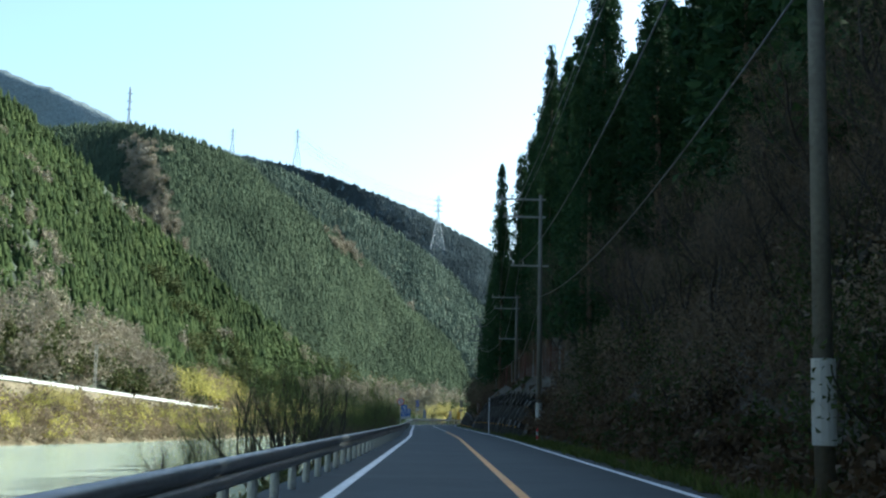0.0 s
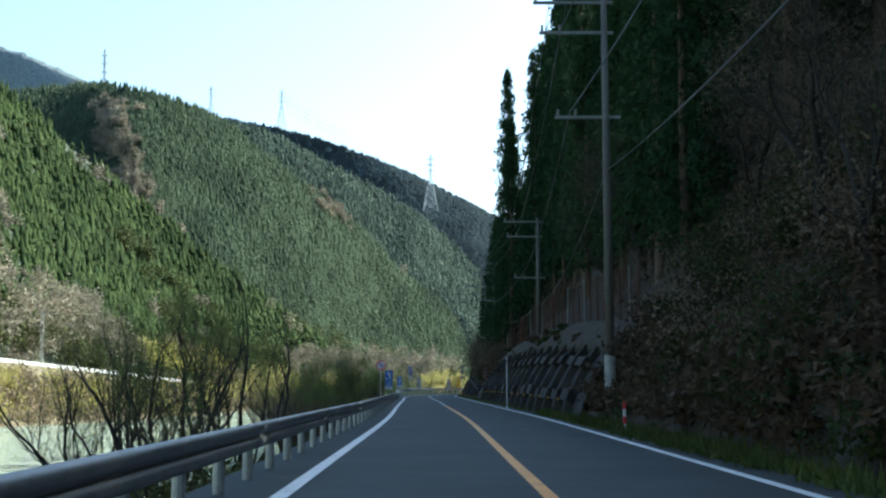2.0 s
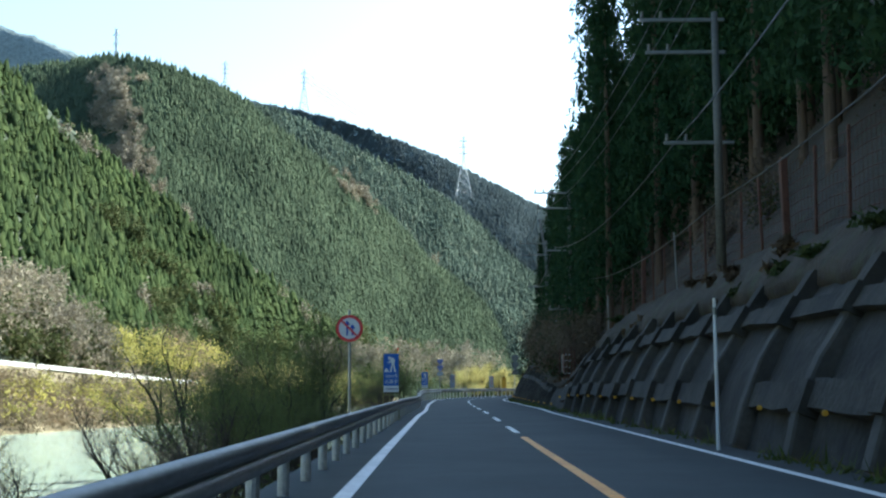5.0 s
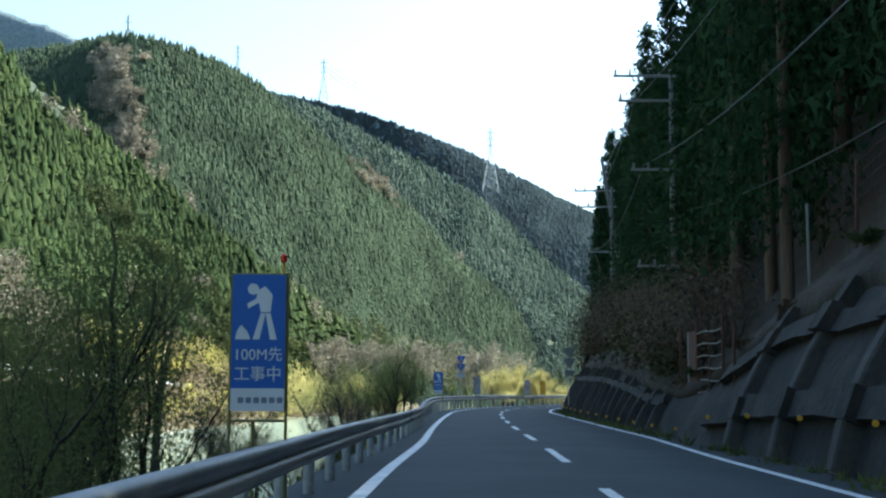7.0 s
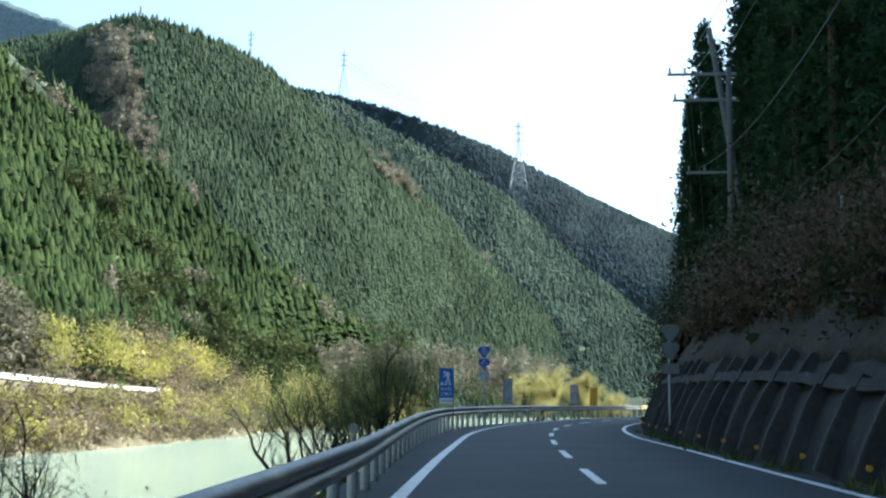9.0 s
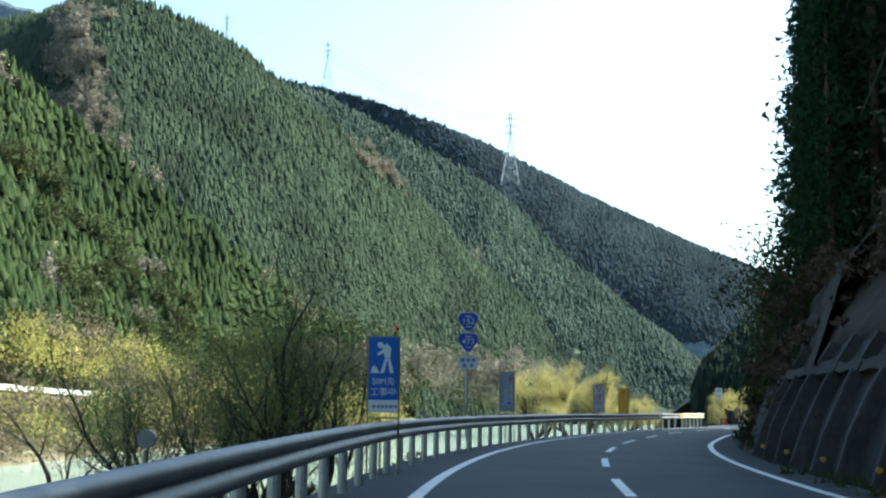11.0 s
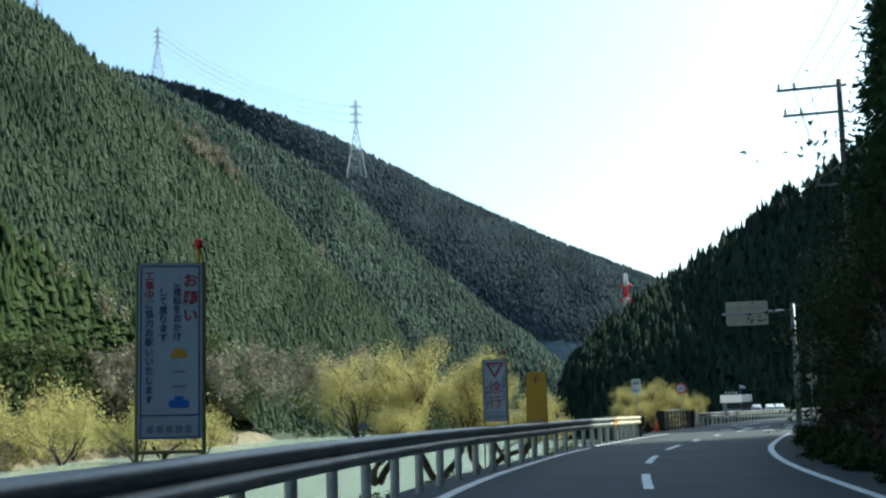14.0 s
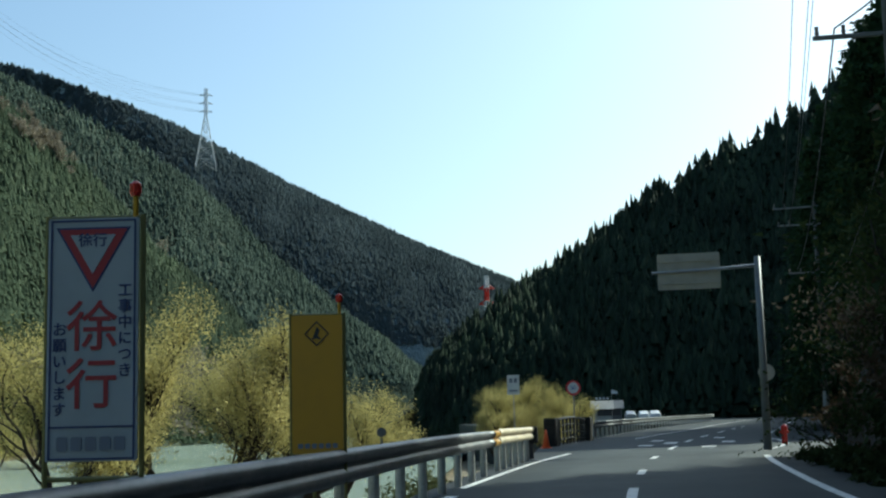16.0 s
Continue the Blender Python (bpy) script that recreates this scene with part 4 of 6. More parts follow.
def ground_at(x, y):
    """The hillside's height beside the road."""
    o = (x - middle(y)) / math.hypot(1, middle(y + 0.5) - middle(y - 0.5)) if y < 250 else (x - middle(y)) * 0.92
    offs = hill_offs(y)
    for (o0, z0), (o1, z1) in zip(offs, offs[1:]):
        if o0 <= o < o1:
            return z0 + (z1 - z0) * (o - o0) / (o1 - o0)
    return 0.0 if o < offs[0][0] else offs[-1][1]


POLES = [(-30, 4.7, 14.6), (19, 4.42, 14.4), (73, 4.5, 14.4), (119, 6.7, 13.0), (165, 6.8, 14.6), (194, 7.0, 14.4), (224, 8.2, 14.2), (256, 6.0, 14.0), (300, 6.0, 13.5)]
for y, off, h in POLES:
    power_pole(y, off, h, [(h - 0.25, 2.4, 0.3), (h - 1.3, 2.2, 0.3), (h - 4.2, 1.7, 0.5)] + ([(h - 8.2, 1.5, 0.4)] if 160 < y < 200 else []))
p = beside(196, 8.2)
strut = thing("pole_strut", "leaning grey concrete strut pole", "utility pole", pose(p.x, p.y, ground_at(p.x, p.y), 0, -9, 0), "poles along the road")
part("shaft", Geo().tube([(0, 0, -0.5), (0, 0, 11)], [0.17, 0.11], 12), POLE_CONCRETE, strut, smooth=True)


def sag(a, b, drop, n=14):
    a, b = Vector(a), Vector(b)
    return [a + (b - a) * (i / n) - Vector((0, 0, 4 * drop * (i / n) * (1 - i / n))) for i in range(n + 1)]


for k, (dz, dx) in enumerate(((0.05, -1.8), (0.05, -1.2), (-1.3, -1.5), (-4.0, -1.2), (-6.0, 0.0))):
    for (y0, o0, h0), (y1, o1, h1) in zip(POLES, POLES[1:]):
        cable = Geo().tube(sag(beside(y0, o0 + dx, h0 + dz), beside(y1, o1 + dx, h1 + dz), 0.7 if k < 3 else 1.0), 0.014 if k < 3 else 0.022, 5)
        thing("power_line", "thin black overhead cable between poles", "cable", group="overhead cables", data=cable.mesh("power_line", BLACK))


# ---- signs ----
def letters(text, size, material, name="lettering", bold=0.0):
    """Writing in the built-in font as a mesh in x and z, its middle at the origin."""
    cu = bpy.data.curves.new(name, "FONT")
    cu.body, cu.size, cu.align_x, cu.align_y, cu.extrude, cu.offset = text, size, "CENTER", "CENTER", 0.0015, bold
    tmp = bpy.data.objects.new(name, cu)
    scene.collection.objects.link(tmp)
    me = bpy.data.meshes.new_from_object(tmp.evaluated_get(bpy.context.evaluated_depsgraph_get()))
    bpy.data.objects.remove(tmp)
    bpy.data.curves.remove(cu)
    me.transform(Matrix.Rotation(math.pi / 2, 4, "X"))
    me.materials.clear()
    me.materials.append(material)
    return me


def rrect(x0, z0, x1, z1, r=0.02, n=4):
    pts = []
    for cx, cz, a0 in ((x1 - r, z1 - r, 0), (x0 + r, z1 - r, 90), (x0 + r, z0 + r, 180), (x1 - r, z0 + r, 270)):
        pts += [(cx + r * math.cos(radians(a0 + 90 * i / n)), cz + r * math.sin(radians(a0 + 90 * i / n))) for i in range(n + 1)]
    return pts


def disc(r, n=28, cx=0, cz=0):
    return [(cx + r * math.cos(i * math.tau / n), cz + r * math.sin(i * math.tau / n)) for i in range(n)]


def bars(parent, material, spots, depth=-0.028):
    for x0, z0, x1, z1 in spots:
        part("text_bar", Geo().plate(rrect(x0, z0, x1, z1, min(x1 - x0, z1 - z0) * 0.2, 2), depth, depth + 0.005), material, parent)


def board(name, label, at, w, h, panel_mat, frame_mat, low=1.05, lamp=True):
    """An upright works board in a pipe frame; local z is up and -y faces the traffic."""
    ob = thing(name, label, "sign board", at, "road works boards")
    for x in (-w / 2 - 0.015, w / 2 + 0.015):
        part("frame_leg", Geo().tube([(x, 0.02, -1.2), (x, 0.02, low + h + 0.02)], 0.017, 8), frame_mat, ob, "olive steel frame leg")
    for z in (low - 0.10, low + h + 0.005):
        part("frame_bar", Geo().tube([(-w / 2, 0.02, z), (w / 2, 0.02, z)], 0.015, 8), frame_mat, ob)
    part("brace", Geo().tube([(-w * 0.1, 0.05, low - 0.1), (-w * 0.1, 0.25, -1.2)], 0.02, 8), frame_mat, ob)
    panel = part("panel", Geo().plate(rrect(-w / 2, low, w / 2, low + h, 0.012, 2), -0.02, 0.0), panel_mat, ob)
    if lamp:
        x = w / 2 - 0.03
        part("lamp_pole", Geo().tube([(x, 0.02, low + h), (x, 0.02, low + h + 0.13)], 0.016, 8), REFLECTOR, ob, "yellow lamp pole")
        part("warning_lamp", Geo().tube([(x, 0.02, low + h + 0.13), (x, 0.02, low + h + 0.15), (x, 0.02, low + h + 0.20), (x, 0.02, low + h + 0.22)], [0.025, 0.036, 0.036, 0.015], 10), LAMP_RED, ob, "red warning lamp")
    return ob, panel


def works_sign(at, top_text):
    ob, panel = board("works_sign", "blue road works sign board behind the guardrail, white symbol and writing", at, 0.55, 1.4, SIGN_BLUE, SIGN_FRAME)
    part("lower_panel", Geo().plate(rrect(-0.275, 1.05, 0.275, 1.28, 0.01, 2), -0.026, -0.021), SIGN_WHITE, ob, "pale lower panel")
    # plain symbol: a bent shape, two legs and a mound
    g = Geo()
    g.plate(disc(0.058, 18, -0.06, 2.30), -0.026, -0.021)
    g.plate([(-0.02, 2.28), (0.06, 2.33), (0.14, 2.24), (0.12, 2.06), (0.02, 2.06), (0.0, 2.16), (-0.11, 2.10), (-0.12, 2.15), (-0.03, 2.20)], -0.026, -0.021)
    g.plate([(0.02, 2.05), (0.07, 2.05), (0.01, 1.78), (-0.06, 1.78)], -0.026, -0.021)
    g.plate([(0.07, 2.05), (0.12, 2.05), (0.19, 1.78), (0.12, 1.78)], -0.026, -0.021)
    g.plate([(-0.24, 1.78), (-0.08, 1.78), (-0.12, 1.87), (-0.18, 1.93), (-0.22, 1.87)], -0.026, -0.021)
    part("symbol", g, SIGN_WHITE, ob, "white symbol")
    for txt, z, s in ((top_text, 1.62, 0.155), ("工事中", 1.42, 0.165)):
        q = part("lettering", letters(txt, s, SIGN_WHITE), SIGN_WHITE, ob)
        q.location = (0, -0.024, z)
    bars(ob, INK, [(-0.20 + i * 0.08, 1.13, -0.14 + i * 0.08, 1.19) for i in range(6)])
    return ob


works_sign(pose(-4.33, 126.7, 0.0, 0, 0, 2), "100M先")
works_sign(pose(-5.97, 195.4, 0.08, 0, 0, 4), "50M先")


def shield_outline(w, h, cz):
    """A rounded triangle standing on its point."""
    pts = []
    for ax, az, r, a0, a1 in ((w / 2, h * 0.5, 0.28 * w, -35, 85), (-w / 2, h * 0.5, 0.28 * w, 95, 215), (0, -h * 0.5, 0.20 * w, 215, 325)):
        sx = ax - math.copysign(r, ax) if ax else 0
        sz = az - r * 0.9 if az > 0 else az + r
        pts += [(sx + r * math.cos(radians(a0 + (a1 - a0) * i / 8)), cz + sz + r * math.sin(radians(a0 + (a1 - a0) * i / 8))) for i in range(9)]
    return pts


def route_sign(name, label, at, numbers, front=True, top=3.71, w=0.62):
    ob = thing(name, label, "route sign", at)
    part("pole", Geo().tube([(0.0, 0.04, -1.4), (0, 0.04, 0.2), (-0.05, 0.04, 0.6), (-0.05, 0.04, top + 0.2)], 0.038, 10), GREY_STEEL, ob, "bent grey steel pole" if front else "grey steel pole", smooth=True)
    for k, num in enumerate(numbers):
        z = top - k * 0.60
        if front:
            s = part("shield", Geo().plate(shield_outline(w, 0.56, z), -0.02, 0.0), SIGN_WHITE, ob, "blue rounded triangular shield with white number")
            part("shield_face", Geo().plate(shield_outline(w * 0.95, 0.525, z), -0.025, -0.0205), ROUTE_BLUE, s)
            q = part("lettering", letters(num, 0.25, SIGN_WHITE), SIGN_WHITE, s)
            q.location = (0, -0.028, z + 0.03)
            bars(s, SIGN_WHITE, [(-0.09, z + 0.165, 0.09, z + 0.20), (-0.08, z - 0.14, 0.08, z - 0.115)], -0.030)
        else:
            part("shield", Geo().plate(shield_outline(w, 0.56, z), -0.01, 0.01), SIGN_BACK, ob, "grey back of a shield sign")
    z = top - len(numbers) * 0.60 + 0.02
    p = part("plate", Geo().plate(rrect(-w * 0.46, z - 0.17, w * 0.46, z + 0.17, 0.02), -0.02, 0.0), SIGN_WHITE if front else SIGN_BACK, ob, "white place-name plate" if front else "grey back of a plate")
    if front:
        bars(ob, INK, [(-0.22, z + 0.03, -0.10, z + 0.13), (-0.05, z + 0.03, 0.05, z + 0.13), (0.10, z + 0.03, 0.21, z + 0.13), (-0.16, z - 0.13, -0.06, z - 0.03), (0.06, z - 0.13, 0.15, z - 0.03)], -0.027)
    return ob


route_sign("route_sign", "two blue route shields on a bent pole behind the guardrail", pose(-4.93, 208.8, 0, 0, 0, 2), ("152", "473"))
route_sign("route_sign", "grey backs of two route shields on a pole beside the wall", pose(2.08, 187.4, 0, 0, 0, 5), ("", ""), False, 3.55, 0.60)

# no-overtaking disc near the guardrail
ring = thing("prohibition_sign", "round red-rimmed prohibition sign on a grey pole", "road sign", pose(-4.0, 108.3, -0.03, 0, 0, 2))
part("pole", Geo().tube([(0, 0.03, -1), (0, 0.03, 3.0)], 0.03, 10), GREY_STEEL, ring)
part("disc", Geo().plate([(x, z + 2.58) for x, z in disc(0.30)], -0.015, 0.0), SIGN_RED, ring, "red rim")
part("face", Geo().plate([(x, z + 2.58) for x, z in disc(0.235)], -0.02, -0.0155), SIGN_WHITE, ring, "white face with blue arrows")
part("arrow", Geo().plate([(-0.07, 2.42), (-0.03, 2.42), (-0.03, 2.66), (0.02, 2.66), (-0.05, 2.76), (-0.12, 2.66), (-0.07, 2.66)], -0.025, -0.0205)
     .plate([(0.05, 2.42), (0.09, 2.42), (0.09, 2.58), (0.14, 2.58), (0.07, 2.68), (0.0, 2.58), (0.05, 2.58)], -0.025, -0.0205), ROUTE_BLUE, ring, "blue arrows")
part("slash", Geo().plate([(-0.19, 2.74), (-0.16, 2.77), (0.19, 2.42), (0.16, 2.39)], -0.030, -0.0255), SIGN_RED, ring, "red slash")

# request board
ob, panel = board("request_board", "white notice board with red and blue writing behind the guardrail", pose(-3.86, 216.8, 0.05, 0, 0, 3), 0.50, 1.4, BOARD_WHITE, SIGN_FRAME, 1.05)


def column(parent, text, x, top, pitch, size, material, bold=0.0):
    """Writing set downwards, one sign under the other."""
    for i, t in enumerate(text):
        q = part("lettering", letters(t, size, material, bold=bold), material, parent)
        q.location = (x, -0.024, top - i * pitch)


column(ob, "お願い", 0.16, 2.31, 0.14, 0.12, BOARD_RED, 0.003)
column(ob, "ご迷惑をおかけ", 0.055, 2.30, 0.073, 0.072, BOARD_NAVY, 0.001)
column(ob, "して居ります", -0.055, 2.22, 0.073, 0.072, BOARD_NAVY, 0.001)
column(ob, "工事中", -0.165, 2.35, 0.076, 0.078, BOARD_RED, 0.001)
column(ob, "ご協力お願いいたします", -0.165, 2.122, 0.076, 0.072, BOARD_NAVY, 0.001)
for x0, z0, x1, z1 in ((-0.235, 1.06, -0.225, 2.44), (0.225, 1.06, 0.235, 2.44), (-0.225, 2.43, 0.225, 2.44), (-0.225, 1.06, 0.225, 1.07), (-0.225, 1.235, 0.225, 1.245)):
    part("rule", Geo().plate(rrect(x0, z0, x1, z1, 0.003, 1), -0.026, -0.021), BOARD_NAVY, ob)
part("emblem", Geo().plate([(0.07 * math.cos(a * math.pi / 10) + 0.07, 1.70 + 0.075 * math.sin(a * math.pi / 10)) for a in range(11)], -0.026, -0.021), SIGN_YELLOW, ob, "yellow half-round emblem")
part("emblem_base", Geo().plate(rrect(-0.01, 1.30, 0.15, 1.36, 0.02), -0.026, -0.021).plate(rrect(0.03, 1.355, 0.11, 1.39, 0.015), -0.026, -0.021), SIGN_BLUE, ob, "blue rounded shape")
bars(ob, INK, [(0.01, 1.46, 0.13, 1.475), (0.02, 1.58, 0.12, 1.592)] + [(-0.18 + i * 0.075, 1.10, -0.125 + i * 0.075, 1.16) for i in range(5)])

# slow-down board
ob, panel = board("slow_board", "white slow-down notice board with large red characters", pose(0.58, 235.55, 0.0, 0, 0, -12), 0.53, 1.4, BOARD_WHITE, SIGN_FRAME, 1.05)
for x0, z0, x1, z1 in ((-0.25, 1.06, -0.24, 2.44), (0.24, 1.06, 0.25, 2.44), (-0.24, 2.43, 0.24, 2.44), (-0.24, 1.06, 0.24, 1.07), (-0.24, 1.24, 0.24, 1.25)):
    part("rule", Geo().plate(rrect(x0, z0, x1, z1, 0.003, 1), -0.026, -0.021), BOARD_NAVY, ob)
tri = lambda s, cz: [(0.20 * s, cz + 0.115 * s), (-0.20 * s, cz + 0.115 * s), (0, cz - 0.23 * s)]
part("triangle_edge", Geo().plate(tri(1.1, 2.27), -0.0225, -0.0205), BOARD_NAVY, ob, "dark outline")
part("triangle", Geo().plate(tri(1, 2.27), -0.026, -0.023), BOARD_RED, ob, "red triangle")
part("triangle_face", Geo().plate(tri(0.66, 2.275), -0.031, -0.0265), BOARD_WHITE, ob)
q = part("lettering", letters("徐行", 0.085, BOARD_NAVY, bold=0.001), BOARD_NAVY, ob)
q.location = (0, -0.033, 2.315)
for t, z in (("徐", 1.80), ("行", 1.47)):
    q = part("lettering", letters(t, 0.31, BOARD_RED, bold=0.002), BOARD_RED, ob)
    q.location = (0, -0.024, z)
column(ob, "工事中につき", 0.19, 2.02, 0.092, 0.085, BOARD_NAVY, 0.001)
column(ob, "お願いします", -0.19, 1.80, 0.092, 0.085, BOARD_NAVY, 0.001)
bars(ob, INK, [(-0.20 + i * 0.083, 1.11, -0.135 + i * 0.083, 1.19) for i in range(5)])

# yellow board
ob, panel = board("yellow_board", "plain yellow warning board with a black diamond outline", pose(2.24, 240.95, -0.13, 0, 0, -12), 0.52, 1.4, SIGN_YELLOW, SIGN_FRAME, 1.05)
for a in range(4):
    c, s = ((0, 0.13), (-0.13, 0), (0, -0.13), (0.13, 0)), 2.26
    x0, z0 = c[a]
    x1, z1 = c[(a + 1) % 4]
    part("diamond_edge", Geo().plate([(x0, s + z0), (x1, s + z1), (x1 * 0.86, s + z1 * 0.86), (x0 * 0.86, s + z0 * 0.86)], -0.026, -0.021), BLACK, ob)
part("mark", Geo().plate([(-0.05, 2.20), (0.0, 2.33), (0.03, 2.30), (0.01, 2.24), (0.05, 2.20), (0.0, 2.21)], -0.026, -0.021), BLACK, ob)
bars(ob, INK, [(-0.2 + i * 0.07, 1.10, -0.15 + i * 0.07, 1.15) for i in range(6)])

# tall white marker pole and a small delineator by the wall
pole = thing("marker_pole", "tall thin white snow marker pole beside the road", "marker pole", pose(3.48, 104.8, 0))
part("shaft", Geo().tube([(0, 0, -0.2), (0, 0, 2.93)], 0.035, 10), SIGN_WHITE, pole)
part("band", Geo().tube([(0, 0, 2.6), (0, 0, 2.75)], 0.038, 10), SIGN_BACK, pole)
dl = thing("delineator_post", "small red and white delineator post in the grass", "marker post", pose(4.70, 65.75, 0.03))
for i in range(4):
    part("band", Geo().tube([(0, 0, i * 0.2), (0, 0, i * 0.2 + 0.2)], 0.045, 10), SIGN_RED if i % 2 else SIGN_WHITE, dl, "red band" if i % 2 else "white band")

# overhead direction sign seen from the back
ov = thing("overhead_sign", "grey back of a direction sign on a cantilever pole", "direction sign", pose(17.80, 265.1, 0.16, 0, 0, -20))
part("pole", Geo().tube([(0, 0, -0.7), (0, 0, 5.9)], [0.13, 0.10], 14), SIGN_BACK, ov, smooth=True)
part("arm", Geo().tube([(0, 0, 5.62), (-1.3, 0, 5.55), (-3.3, 0, 5.5)], [0.06, 0.05, 0.04], 8), GREY_STEEL, ov)
part("panel", Geo().plate(rrect(-3.12, 4.95, -1.15, 6.10, 0.05), 0.05, 0.08), SIGN_SHEET, ov, "grey sheet-metal sign back")
for z in (5.15, 5.5, 5.85):
    part("stiffener", Geo().box(-3.08, 0.0, z - 0.03, -1.19, 0.05, z + 0.03), SIGN_SHEET, ov)
rd = thing("round_sign", "pale back of a round sign on a short pole", "road sign", pose(20.76, 271.5, 0, 0, 0, -20))
part("pole", Geo().tube([(0, 0, -0.3), (0, 0, 2.9)], 0.03, 8), GREY_STEEL, rd)
part("disc", Geo().plate([(x, z + 2.6) for x, z in disc(0.3)], -0.01, 0.01), SIGN_SHEET, rd)
sp = thing("speed_sign", "round red-rimmed speed limit sign on a pole", "road sign", pose(16.9, 284.0, 0, 0, 0, -22))
part("pole", Geo().tube([(0, 0.03, -0.5), (0, 0.03, 2.8)], 0.03, 8), GREY_STEEL, sp)
part("disc", Geo().plate([(x, z + 2.45) for x, z in disc(0.34)], -0.015, 0.0), SIGN_RED, sp)
part("face", Geo().plate([(x, z + 2.45) for x, z in disc(0.25)], -0.02, -0.0155), SIGN_WHITE, sp)
q = part("lettering", letters("50", 0.28, ROUTE_BLUE), ROUTE_BLUE, sp)
q.location = (0, -0.024, 2.45)
sm = thing("guide_sign", "small white guide sign on a thin pole", "road sign", pose(14.18, 284.4, 0, 0, 0, -22))
part("pole", Geo().tube([(0, 0.03, -1), (0, 0.03, 3.1)], 0.03, 8), GREY_STEEL, sm)
part("panel", Geo().plate(rrect(-0.28, 2.2, 0.28, 3.1, 0.03), -0.02, 0), SIGN_WHITE, sm)
bars(sm, INK, [(-0.18, 2.75, -0.03, 2.95), (0.04, 2.75, 0.18, 2.95), (-0.2, 2.35, 0.2, 2.42)])


# ---- power line towers on the mountains ----
def pylon(at, h, w, mats, label):
    ob = thing("transmission_tower", label, "pylon", at, "transmission towers")
    r = 0.003 * h + 0.03
    half = lambda z: w / 2 * (1 - 0.86 * min(1, z / (h * 0.62)))
    levels = [h * k for k in (0, 0.14, 0.27, 0.38, 0.48, 0.56, 0.64, 0.72, 0.80, 0.88, 0.96)]
    for n, (z0, z1) in enumerate(zip(levels, levels[1:])):
        g = Geo()
        a, b = half(z0), half(z1)
        c0 = [(a, a, z0), (-a, a, z0), (-a, -a, z0), (a, -a, z0)]
        c1 = [(b, b, z1), (-b, b, z1), (-b, -b, z1), (b, -b, z1)]
        for i in range(4):
            j = (i + 1) % 4
            g.tube([c0[i], c1[i]], r, 4)
            g.tube([c0[i], c1[j]], r * 0.6, 4).tube([c0[j], c1[i]], r * 0.6, 4).tube([c1[i], c1[j]], r * 0.6, 4)
        part("lattice", g, mats[n % len(mats)], ob)
    for z in (0.68, 0.78, 0.88):
        part("crossarm", Geo().tube([(-w * 0.32, 0, h * z), (0, 0, h * (z + 0.03)), (w * 0.32, 0, h * z)], r, 4).tube([(-w * 0.32, 0, h * z), (w * 0.32, 0, h * z)], r, 4), mats[0], ob)
    return ob


TOWER_STEEL = plain("tower_steel", (0.42, 0.45, 0.48), 0.6, 0.0)
pylon(pose(-7, 683, 93), 31, 7.5, [TOWER_STEEL], "pale steel lattice transmission tower on the mountain")
pylon(pose(-95, 752, 150), 26, 6, [TOWER_STEEL], "pale steel lattice transmission tower on the ridge")
pylon(pose(-108, 602, 122), 19, 4.6, [TOWER_STEEL], "pale steel lattice transmission tower behind the ridge")
pylon(pose(-197, 743, 150), 49, 6, [TOWER_STEEL], "pale steel lattice transmission tower behind the ridge")
pylon(pose(97, 688, -3), 59, 9, [LAMP_RED, SIGN_WHITE], "red and white lattice tower in the distance")


for a, b in (((-7, 683, 93), (-95, 752, 150)),):
    for side in (-1, 1):
        for k in (0.68, 0.78, 0.88):
            span = Geo().tube(sag((a[0] + 2.2 * side, a[1], a[2] + 31 * k), (b[0] + 2 * side, b[1], b[2] + 26 * k), 7, 20), 0.035, 4)
            thing("transmission_line", "thin grey cable between transmission towers", "cable", group="transmission lines", data=span.mesh("transmission_line", TOWER_STEEL))


# ---- trees ----
def limb(g, start, direction, length, radius, rnd, depth, tips, bend=0.35, up=0.25, kids=3):
    """A bending limb that splits; the ends of the finest twigs go to tips."""
    n = 5 if depth else 2
    pts, rad = [Vector(start)], [radius]
    d = Vector(direction).normalized()
    for i in range(n):
        d = (d + Vector((rnd.uniform(-1, 1), rnd.uniform(-1, 1), rnd.uniform(-0.7, 0.7) + up)) * bend * 0.5).normalized()
        pts.append(pts[-1] + d * length / n)
        rad.append(radius * (1 - 0.45 * (i + 1) / n))
    g.tube(pts, rad, 6 if depth > 2 else (4 if depth > 1 else 3), cap=False)
    if depth == 0:
        tips.append((pts[-1], d))
        tips.append((pts[-2], d))
        return
    for k in range(kids):
        i = min(n, 2 + k % 4)
        side = Vector((rnd.uniform(-1, 1), rnd.uniform(-1, 1), rnd.uniform(-0.1, 0.8)))
        limb(g, pts[i], d * 0.9 + side * 0.9, length * rnd.uniform(0.5, 0.75), rad[i] * 0.6, rnd, depth - 1, tips, bend, up, kids)
    limb(g, pts[-1], d, length * 0.6, rad[-1], rnd, depth - 1, tips, bend, up, kids)


